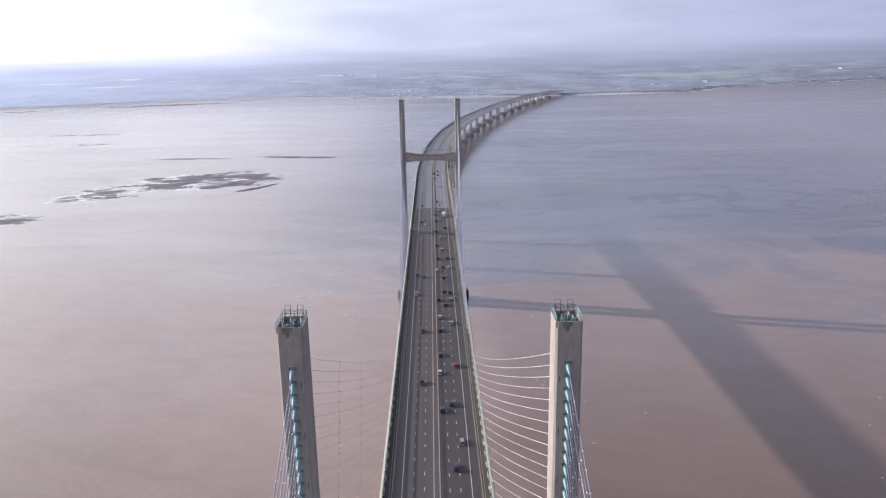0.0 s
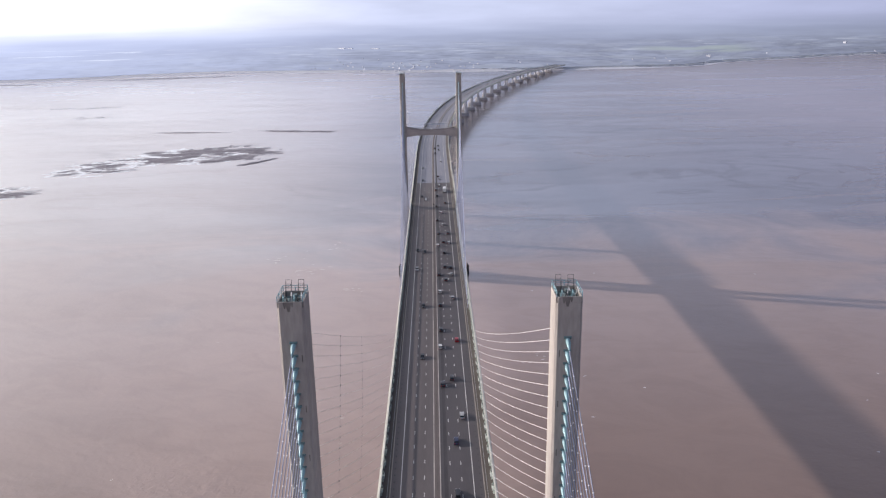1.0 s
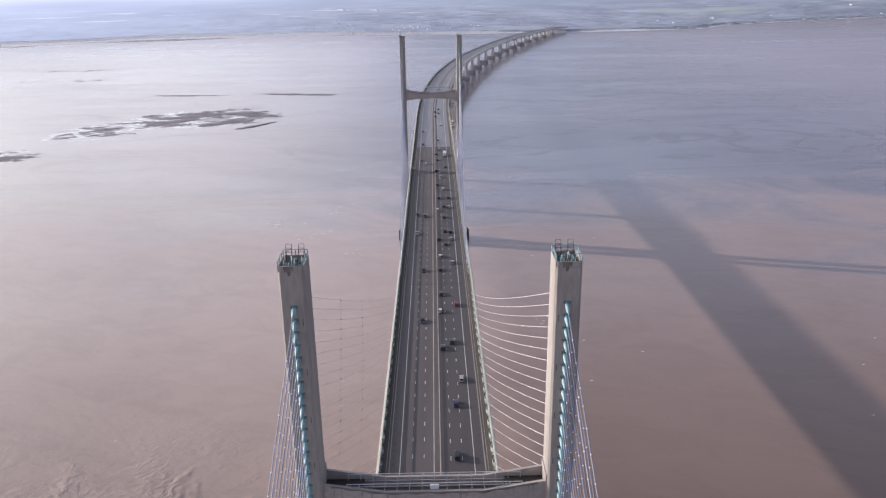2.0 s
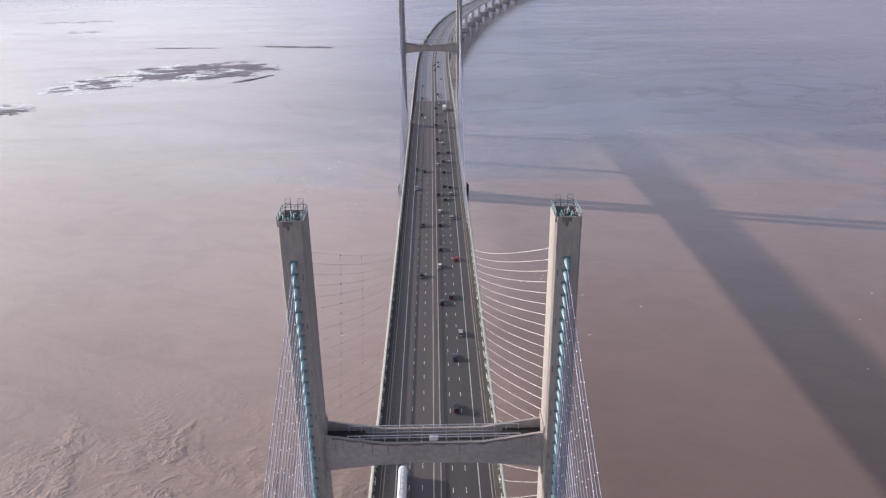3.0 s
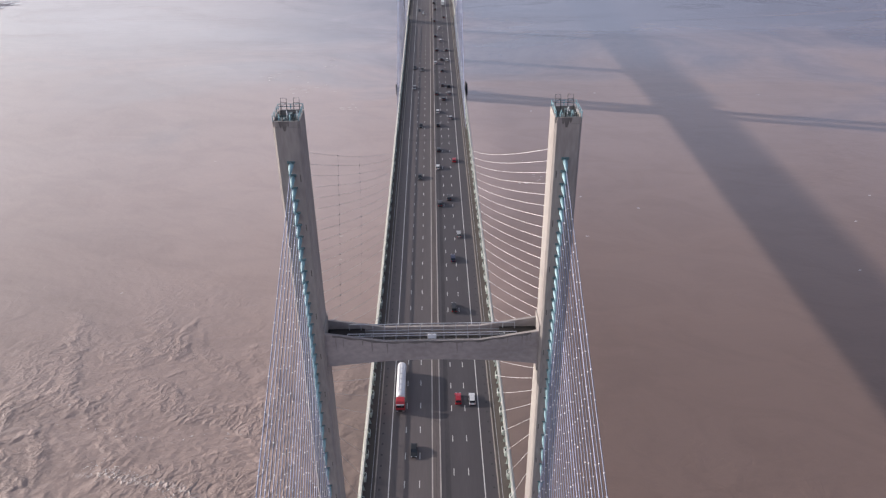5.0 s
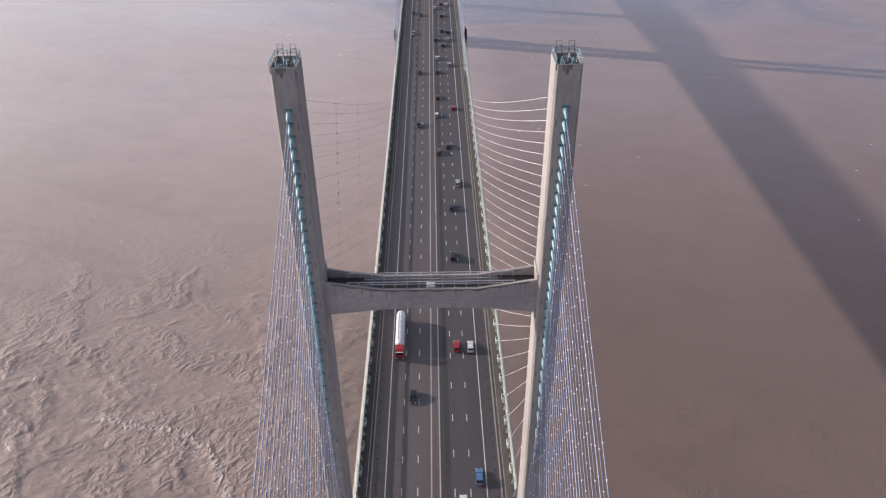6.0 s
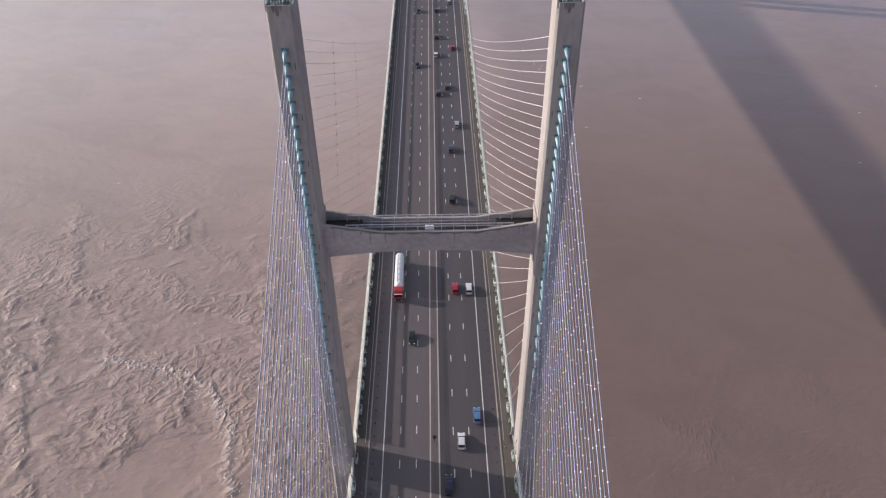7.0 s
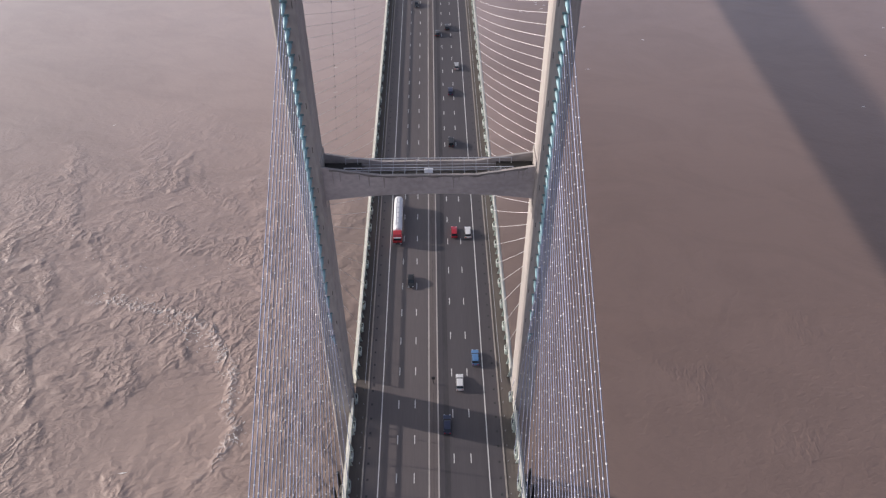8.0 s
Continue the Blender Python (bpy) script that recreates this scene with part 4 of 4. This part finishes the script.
def rope_fence():
    th = thing("rope_fence", "thin wire rope fence with slim posts on the central strip", "fence")
    m = Mesh()
    for z in (0.45, 0.62, 0.78):
        sweep(m, bar(-0.012, 0.012, z - 0.012, z + 0.012), ALONG)
    part("rope", m.make("rope", DARK_STEEL), th)
    post = Mesh().box(-0.025, -0.04, 0, 0.025, 0.04, 0.78).make("post", DARK_STEEL)
    for k in range(190):
        s = -60 + 3.0 * k
        c, side = line(s)
        part("post", post, th, at=pose(c.x, s, c.z + 0.002))


rope_fence()


# foot board, thin louvres, broad waist board, open gap, top board
SLATS = [(0.10, 0.84)] + [(0.87 + 0.11 * i, 0.925 + 0.11 * i) for i in range(10)] + [(1.96, 2.32), (2.82, 3.0)]


def wind_shield(u):
    th = thing("wind_shield", "slatted pale green wind shield along the deck edge", "wind shield", "wind shields")
    out = 1 if u > 0 else -1
    slats = Mesh()
    for z0, z1 in SLATS:
        slats.box(-0.03, -3.62, z0, 0.03, 3.62, z1)
    slatted = slats.make("slat_panel", SHIELD)
    top = rounded(Mesh().box(-0.24, -3.66, 3.0, 0.24, 3.66, 3.12).make("top_rail", CREAM), 0.03)
    post = rounded(Mesh().loft([[(x * out, y, z) for x, y in ((0.06, -0.08), (0.06, 0.08), (-w, 0.08), (-w, -0.08))] for w, z in ((0.6, 0.05), (0.26, 1.6), (0.12, 2.99))]).make("post", SHIELD_GREEN), 0.02)
    box = rounded(Mesh().loft([[(x * out, y, z) for x, y in ((-0.05, -1.15), (-0.05, 1.15), (-0.62, 0.95), (-0.62, -0.95))] for z in (0.06, 1.35)]).make("anchor_box", SHIELD_GREEN), 0.08)
    # flat dark slab on the closed box paints the shade inside its opening
    dark_slab = Mesh().loft([[(x * out, y, z) for x, y in ((-0.14, -0.45), (-0.14, 0.8), (-0.5, 0.7), (-0.5, -0.4))] for z in (1.34, 1.356)]).make("opening", DARK_STEEL)
    pipe = Mesh().tube([(0, 0, 0), (0, 0.6, 0), (0, 1.9, 0), (0, 2.1, 0)], [0.13, 0.16, 0.13, 0.08], 8).make("guide_pipe", SHIELD_GREEN, True)
    for k in range(-17, 63):
        s = 2.4 + 7.35 * k + 3.0
        if k == -1:        # the pylon leg stands in this bay
            continue
        c, side = line(s)
        at = pose(c.x + u, s, c.z)
        panel = part("slat_panel", slatted, th, at=at)
        part("top_rail", top, panel, "off-white top rail")
        part("post", post, th, at=pose(c.x + u - 0.09 * out, s - 3.6, c.z))
        part("post", post, th, at=pose(c.x + u - 0.09 * out, s, c.z))
    for base in (2.4, 458.4):
        for way in (-1, 1):
            for k in range(STAYS):
                s = base + stay_deck_y(k, way)
                if -125 < s < 470:
                    c, side = line(s)
                    anchor = part("anchor_box", box, th, at=pose(c.x + u - 0.12 * out, s, c.z), label="grey-green stay anchor box")
                    part("opening", dark_slab, anchor, "dark slab painting the shade of an open top")
                    top_end, deck_end = stay_ends(k, out, way)
                    d = (top_end - deck_end).normalized()
                    part("guide_pipe", pipe, anchor, "pale stay guide pipe", at=Matrix.Translation((-0.32 * out, -0.6, 1.1)) @ d.to_track_quat("Y", "Z").to_matrix().to_4x4())
    m = Mesh()
    for z0, z1 in ((0.10, 0.86), (1.1, 1.3), (1.5, 1.7), (1.94, 2.32), (2.82, 3.12)):
        sweep(m, bar(u - 0.05, u + 0.05, z0, z1), [s for s in [472] + ALONG if s > 470])
    tagged(part("far_slats", m.make("far_slats", SHIELD), th), kind="stuff")


def safety_barrier(u):
    th = thing("safety_barrier", "low galvanised steel barrier rail along the kerb", "barrier", "kerb barriers")
    post = Mesh().box(-0.05, -0.06, 0, 0.05, 0.06, 0.5).make("post", STEEL)
    for k in range(146):
        s = -60 + 3.65 * k
        c, side = line(s)
        part("post", post, th, at=pose(c.x + u, s, c.z + 0.048))
    part("rail", sweep(Mesh(), bar(u - 0.055, u + 0.055, 0.5, 0.64), [q for q in ALONG if -100 < q < 520] + [520]).make("rail", STEEL), th, "grey box-section rail")


safety_barrier(-15.25)
safety_barrier(15.25)
wind_shield(-17.35)
wind_shield(17.35)

# ---------------------------------------------------------------- viaduct piers


def build_pier(s):
    c, side = line(s)
    turn = math.degrees(math.atan2(side.y, side.x))
    p = thing("viaduct_pier", "grey concrete viaduct pier on a dark caisson", "pier", "viaduct piers", at=(c.x, c.y, 0), turn=turn)
    h = c.z - 3.4
    for u in (-8.0, 8.0):
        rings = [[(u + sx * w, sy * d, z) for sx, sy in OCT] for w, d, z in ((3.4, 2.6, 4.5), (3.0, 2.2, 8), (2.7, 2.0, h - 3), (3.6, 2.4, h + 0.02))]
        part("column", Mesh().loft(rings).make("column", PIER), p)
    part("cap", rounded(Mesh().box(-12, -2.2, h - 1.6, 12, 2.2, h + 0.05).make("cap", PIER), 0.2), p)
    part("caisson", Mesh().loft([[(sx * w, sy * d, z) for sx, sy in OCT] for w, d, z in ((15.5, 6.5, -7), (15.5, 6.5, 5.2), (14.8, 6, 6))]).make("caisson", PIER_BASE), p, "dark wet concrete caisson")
    return p


for s in [-191, -95.5] + [548 + 99 * k for k in range(22)]:
    build_pier(s)

# ---------------------------------------------------------------- gantries and the post in the central strip


def gantry(s):
    c, side = line(s)
    g = thing("sign_gantry", "slim pale steel sign gantry spanning the lanes", "gantry", "sign gantries", at=(c.x, c.y, c.z), turn=math.degrees(math.atan2(side.y, side.x)))
    for u in (-16, 16):
        part("leg", Mesh().tube([(u, 0, 0), (u, 0, 7.2)], 0.3, 8).make("leg", RAIL_GREY), g)
    m = Mesh()
    for y in (-0.6, 0.6):
        for z in (6.6, 7.8):
            m.tube([(-18.2, y, z), (16.6, y, z)], 0.24)
    for i in range(17):
        x = -16 + 2 * i
        m.tube([(x, -0.6, 6.6), (x, -0.6, 7.8)], 0.07).tube([(x, -0.6, 7.8), (x, 0.6, 7.8)], 0.07)
    part("truss", m.make("truss", RAIL_GREY), g)
    for u in (-9.4, -5.8, -2.3, 2.3, 5.8, 9.4):
        part("sign_panel", Mesh().box(u - 0.9, -0.85, 6.0, u + 0.9, -0.65, 7.4).make("sign_panel", SIGN_BLUE), g, "grey-blue sign panel")


gantry(921)
gantry(1775)

for s in (0.2, 456.0):
    sp = thing("marker_post", "dark post with a small plate on the central strip", "post", at=(0.2, s, line(s)[0].z))
    part("pole", Mesh().tube([(0, 0, 0), (0, 0, 2.4)], 0.09, 8).make("pole", DARK_STEEL), sp)
    part("plate", rounded(Mesh().box(-0.4, -0.12, 1.5, 0.4, 0.12, 2.4).make("plate", DARK_STEEL), 0.04), sp)

# ---------------------------------------------------------------- vehicles


def outline(points, y_scale=1.0):
    """A body from its side outline (along, up, half width), closed between both flanks."""
    m = Mesh()
    n = len(points)
    m.v = [(w, y * y_scale, z) for y, z, w in points] + [(-w, y * y_scale, z) for y, z, w in points]
    m.f = [tuple(range(n)), tuple(reversed(range(n, 2 * n)))] + [(i, n + i, n + (i + 1) % n, (i + 1) % n) for i in range(n)]
    return m


def wheel(parent, x, y, r, w=0.22):
    t = part("wheel", Mesh().tube([(-w / 2, 0, 0), (w / 2, 0, 0)], r, 14).make("wheel", TYRE), parent, at=pose(x, y, r))
    part("rim", Mesh().tube([(-w / 2 - 0.012, 0, 0), (w / 2 + 0.012, 0, 0)], r * 0.6, 10).make("rim", RIM), t)


def car(colour, name, label, tall=1.0, length=1.0, van=False):
    """A car that points along +y, standing on z = 0."""
    c = thing("car" if not van else "van", label, "car" if not van else "van", "traffic on the deck")
    L = length
    paint = mat(name + "_paint", colour, 0.3, 0.1, vary=0.04, coat=0.6)
    body = outline([(2.15 * L, 0.30, 0.78), (2.22 * L, 0.52, 0.80), (2.12 * L, 0.74, 0.82), (1.15 * L, 0.93, 0.84), (-1.75 * L, 0.96, 0.85), (-2.15 * L, 0.88, 0.82), (-2.2 * L, 0.5, 0.82), (-2.1 * L, 0.30, 0.80)])
    part("body", rounded(body.make("body", paint), 0.05), c)
    h = 0.96 + 0.50 * tall
    front, back = (1.2, -2.14) if van else (1.08, -2.02)
    roof_f, roof_b = (0.75, -2.08) if van else (0.38, -1.55)
    part("window_band", outline([(front * L, 0.935, 0.80), (roof_f * L, h - 0.03, 0.66), (roof_b * L, h - 0.03, 0.66), (back * L, 0.955, 0.79)]).make("window_band", GLASS), c, "dark glass")
    part("roof", rounded(outline([(roof_f * L + 0.06, h - 0.05, 0.69), ((roof_f - 0.2) * L, h + 0.03, 0.64), ((roof_b + 0.2) * L, h + 0.03, 0.64), (roof_b * L - 0.10, h - 0.06, 0.69)]).make("roof", paint), 0.02), c)
    for x in (-0.74, 0.74):
        for y in (-1.35 * L, 1.38 * L):
            wheel(c, x, y, 0.33)
    for x in (-0.58, 0.58):
        part("headlight", Mesh().box(x - 0.2, 2.08 * L, 0.56, x + 0.2, 2.235 * L, 0.70).make("headlight", LAMP_CLEAR), c, "clear headlight")
        part("tail_light", Mesh().box(x - 0.18, -2.225 * L, 0.62, x + 0.18, -2.12 * L, 0.82).make("tail_light", LAMP_RED), c, "red tail light")
    return c


def box_lorry():
    t = thing("lorry", "white box lorry in the slow lane", "lorry", "traffic on the deck")
    white = mat("lorry_white", (0.78, 0.77, 0.76), 0.4, vary=0.05)
    part("cab", rounded(outline([(5.0, 0.5, 1.15), (5.05, 1.5, 1.15), (4.8, 2.7, 1.1), (3.2, 2.8, 1.1), (3.2, 0.5, 1.15)]).make("cab", white), 0.06), t)
    part("windscreen", Mesh().box(-1.0, 4.9, 1.5, 1.0, 5.06, 2.3).make("windscreen", GLASS), t)
    part("cargo_box", rounded(Mesh().box(-1.25, -5.0, 0.95, 1.25, 3.0, 3.7).make("cargo_box", white), 0.05), t)
    part("chassis", Mesh().box(-0.5, -4.9, 0.55, 0.5, 3.2, 0.95).make("chassis", DARK_STEEL), t)
    for y in (3.9, -2.4, -3.6):
        for x in (-1.0, 1.0):
            wheel(t, x, y, 0.5, 0.3)
    return t


def tanker():
    """Articulated tanker: red cab, white cylindrical tank."""
    t = thing("tanker_lorry", "white cylindrical tanker trailer with a red cab", "tanker lorry", "traffic on the deck")
    red = mat("cab_red", (0.45, 0.025, 0.035), 0.35, vary=0.05, coat=0.5)
    white = mat("tank_white", (0.82, 0.81, 0.82), 0.35, vary=0.04, coat=0.3)
    part("cab", rounded(outline([(8.4, 0.5, 1.22), (8.5, 1.4, 1.24), (8.35, 2.6, 1.2), (7.9, 3.35, 1.12), (6.3, 3.5, 1.1), (6.1, 0.6, 1.22)]).make("cab", red), 0.08), t)
    part("windscreen", outline([(8.47, 1.65, 1.08), (8.42, 2.5, 1.05), (8.3, 2.5, 1.05), (8.3, 1.65, 1.08)]).make("windscreen", GLASS), t, "dark windscreen")
    part("sun_visor", Mesh().box(-1.05, 8.35, 2.62, 1.05, 8.62, 2.7).make("sun_visor", LAMP_CLEAR), t, "pale visor")
    part("bumper", rounded(Mesh().box(-1.2, 8.3, 0.35, 1.2, 8.62, 0.9).make("bumper", DARK_STEEL), 0.05), t)
    for x in (-0.85, 0.85):
        part("headlight", Mesh().box(x - 0.22, 8.58, 0.55, x + 0.22, 8.66, 0.78).make("headlight", LAMP_CLEAR), t, "clear headlight")
    ys = [5.6, 5.5, 5.2, 4.6, -7.4, -8.0, -8.3, -8.4]
    rs = [0.35, 0.8, 1.05, 1.18, 1.18, 1.05, 0.8, 0.35]
    rings = [[(1.04 * r * math.cos(2 * math.pi * j / 20), y, 2.45 + r * math.sin(2 * math.pi * j / 20)) for j in range(20)] for y, r in zip(ys, rs)]
    part("tank", Mesh().loft(rings).make("tank", white, True), t)
    hatch = Mesh().tube([(0, 0, 0), (0, 0, 0.12)], 0.28, 10).make("hatch", RAIL_GREY)
    for y in (3.6, 1.4, -0.8, -3.0, -5.2):
        part("hatch", hatch, t, at=pose(0, y, 3.58), label="round steel hatch")
    part("catwalk", Mesh().box(0.32, -7, 3.58, 0.6, 4.4, 3.62).make("catwalk", RAIL_GREY), t)
    part("chassis", Mesh().box(-0.5, -8.2, 0.85, 0.5, 7.6, 1.3).make("chassis", DARK_STEEL), t)
    for y in (7.4, 4.6, -4.7, -6.0, -7.3):
        for x in (-1.02, 1.02):
            wheel(t, x, y, 0.5, 0.34)
    for x in (-0.9, 0.9):
        part("tail_light", Mesh().box(x - 0.2, -8.45, 1.0, x + 0.2, -8.36, 1.2).make("tail_light", LAMP_RED), t, "red tail light")
    return t


def stand(x, s, towards):
    c, side = line(s)
    turn = (180 if towards else 0) + math.degrees(math.atan2(side.y, side.x))
    return c + side * x, turn


KINDS = {
    "w": car((0.74, 0.73, 0.72), "white_car", "white hatchback driving on the deck"),
    "s": car((0.42, 0.42, 0.42), "silver_car", "silver saloon driving on the deck", 0.95, 1.05),
    "b": car((0.018, 0.018, 0.02), "black_car", "black hatchback driving on the deck"),
    "d": car((0.035, 0.034, 0.036), "charcoal_car", "dark grey saloon driving on the deck", 0.95, 1.04),
    "n": car((0.02, 0.026, 0.07), "navy_car", "navy blue saloon driving on the deck", 0.95, 1.06),
    "r": car((0.42, 0.012, 0.025), "red_car", "bright red hatchback driving on the deck"),
    "u": car((0.10, 0.22, 0.42), "blue_car", "mid-blue hatchback driving on the deck"),
    "v": car((0.03, 0.03, 0.032), "black_van", "black van driving on the deck", 1.7, 1.12, True),
}
LORRY, TANKER = box_lorry(), tanker()
AWAY = "5.9,759,d 2.1,741,d 6.2,730,d 2.5,709,d 7.8,654,w 4.4,575,d 5.4,563,w 5.1,534,w 2.1,517,d 3.1,494,d 9.2,468,d 2.1,457,d 5.4,436,w 2.6,415,d 6.1,403,w 3.3,381,d 9.5,381,d 6.2,361,d 9.5,359,w 2.4,353,w 6.2,338,d 6.1,311,d 9.4,309,b 2.5,297,d 9.4,297,s 6.3,288,d 2.9,269,w 9.2,260,s 2.9,250,b 2.8,219,d 9.6,207,r 2.3,200,w 6.5,170,d 2.8,165,d 9.4,140,s 6.8,123,n 6.3,93,v 6.2,50.5,r 9.9,50.3,w 9.9,7,u 6.1,0,w 3.1,-11,n"
TOWARDS = "-10.1,344,d -5.5,340,d -9.7,307,s -5.5,249,b -5.4,190,b -9.6,618,s -9.1,557,d -5.9,480,w -8.9,491,d -3.8,813,w -5.3,32,b"
used = set()


def set_traffic(rows, towards):
    for row in rows.split():
        x, s, kind = row.split(",")
        p, turn = stand(float(x) - 0.2, float(s), towards)
        at = pose(p.x, p.y, p.z + 0.002, 0, 0, turn)
        if kind in used:
            copy_thing(KINDS[kind], at)
        else:
            KINDS[kind].matrix_basis = at
            used.add(kind)


set_traffic(AWAY, False)
set_traffic(TOWARDS, True)
p, turn = stand(9.0, 511, False)
LORRY.matrix_basis = pose(p.x, p.y, p.z + 0.002, 0, 0, turn)
p, turn = stand(-9.3, 54.6, True)
TANKER.matrix_basis = pose(p.x, p.y, p.z + 0.002, 0, 0, turn)

# ---------------------------------------------------------------- far shore: houses, sheds, woods
rng = random.Random(7)


def hill_height(x, y):
    """Height of the shore strip or, behind it, of the backdrop slope."""
    r, a = math.hypot(x, y), math.atan2(y, x)
    near = next((2300 + 8 * k for k in range(300) if (2300 + 8 * k) * math.sin(a) > float(np.interp((2300 + 8 * k) * math.cos(a), SHORE_X, SHORE_Y)) + 75), 4700)
    return land_height(x, y) if r < near else 7 + (r - near) * 198 / (4850 - near)


def house_proto(roof_material, w, d, h):
    g = thing("house", "small pale house in the village on the far shore", "house", "shore village")
    part("wall", Mesh().box(-w, -d, -4, w, d, h).make("walls", HOUSE_WHITE), g)
    part("roof", Mesh().loft([[(x, -d - 0.3, h), (x, 0, h + d * 0.8), (x, d + 0.3, h)] for x in (-w - 0.3, w + 0.3)]).make("roof", roof_material), g, "grey slate roof")
    return g


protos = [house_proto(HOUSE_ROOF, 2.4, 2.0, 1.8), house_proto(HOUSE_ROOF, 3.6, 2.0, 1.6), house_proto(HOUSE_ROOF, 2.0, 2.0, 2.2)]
fresh = [True] * 3
for i in range(84):
    x = rng.triangular(-560, 560, -120)
    y = float(np.interp(x, SHORE_X, SHORE_Y)) + 30 + min(abs(rng.gauss(0, 130)), 300)
    k = rng.randrange(3)
    at = pose(x, y, hill_height(x, y), 0, 0, rng.uniform(-78, -30))
    if fresh[k]:
        protos[k].matrix_basis, fresh[k] = at, False
    else:
        copy_thing(protos[k], at)
for i in range(14):
    x = rng.uniform(700, 2100)
    y = float(np.interp(x, SHORE_X, SHORE_Y)) + 40 + min(abs(rng.gauss(0, 90)), 160)
    copy_thing(protos[rng.randrange(3)], pose(x, y, hill_height(x, y), 0, 0, rng.uniform(-78, -30)))

for x, y, w, d, h in ((1140, 3100, 9, 6, 6), (-398, 3380, 20, 8, 1.6), (-360, 3372, 14, 7, 1.2), (-250, 3345, 24, 7, 1.2), (1950, 3570, 7, 5, 4)):
    b = thing("warehouse", "long low white-clad shed behind the far shore", "warehouse", "sheds on the shore", at=(x, y, hill_height(x, y)), turn=rng.uniform(-50, -34))
    part("wall", Mesh().box(-w, -d, -3, w, d, h).make("wall", SHED), b)
    part("roof", Mesh().loft([[(q, -d - 0.5, h), (q, 0, h + d * 0.18), (q, d + 0.5, h)] for q in (-w - 0.5, w + 0.5)]).make("roof", SHED), b)


def build_woods():
    """Hedges and copses on the far shore: many uneven clumps."""
    m = Mesh()

    def clump(x, y, r):
        z = land_height(x, y)
        rings = []
        for zz, q in ((-1, 1.0), (0.12 * r, 0.95), (0.24 * r, 0.7), (0.3 * r, 0.2)):
            rings.append([(x + 3.0 * r * q * rng.uniform(0.75, 1.2) * math.cos(a), y + r * q * rng.uniform(0.75, 1.2) * math.sin(a), z + zz * rng.uniform(0.85, 1.15)) for a in (0, 1.05, 2.1, 3.14, 4.2, 5.24)])
        m.loft(rings)

    for i in range(130):
        x = rng.uniform(150, 2700)
        y = float(np.interp(x, SHORE_X, SHORE_Y)) + 25 + rng.uniform(0, 1) * 60
        if y > 4750:
            continue
        a, n = rng.choice((0.1, 0.25, 1.3, 1.7)) + rng.gauss(0, 0.12), rng.randrange(5, 26)
        for j in range(n):
            px, py = x + j * 13 * math.cos(a) + rng.gauss(0, 4), y + j * 13 * math.sin(a) + rng.gauss(0, 4)
            if 20 < py - float(np.interp(px, SHORE_X, SHORE_Y)) < 90:
                clump(px, py, rng.uniform(3, 6))
    for i in range(12):
        x = rng.uniform(200, 2500)
        y = float(np.interp(x, SHORE_X, SHORE_Y)) + 40 + rng.uniform(0, 40)
        s = rng.uniform(30, 110)
        for j in range(int(s * 0.45)):
            px, py = x + rng.gauss(0, s), y + abs(rng.gauss(0, s * 0.4))
            if py - float(np.interp(px, SHORE_X, SHORE_Y)) < 100:
                clump(px, py, rng.uniform(4.5, 8))
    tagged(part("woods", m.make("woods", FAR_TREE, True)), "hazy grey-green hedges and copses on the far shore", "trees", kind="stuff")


build_woods()
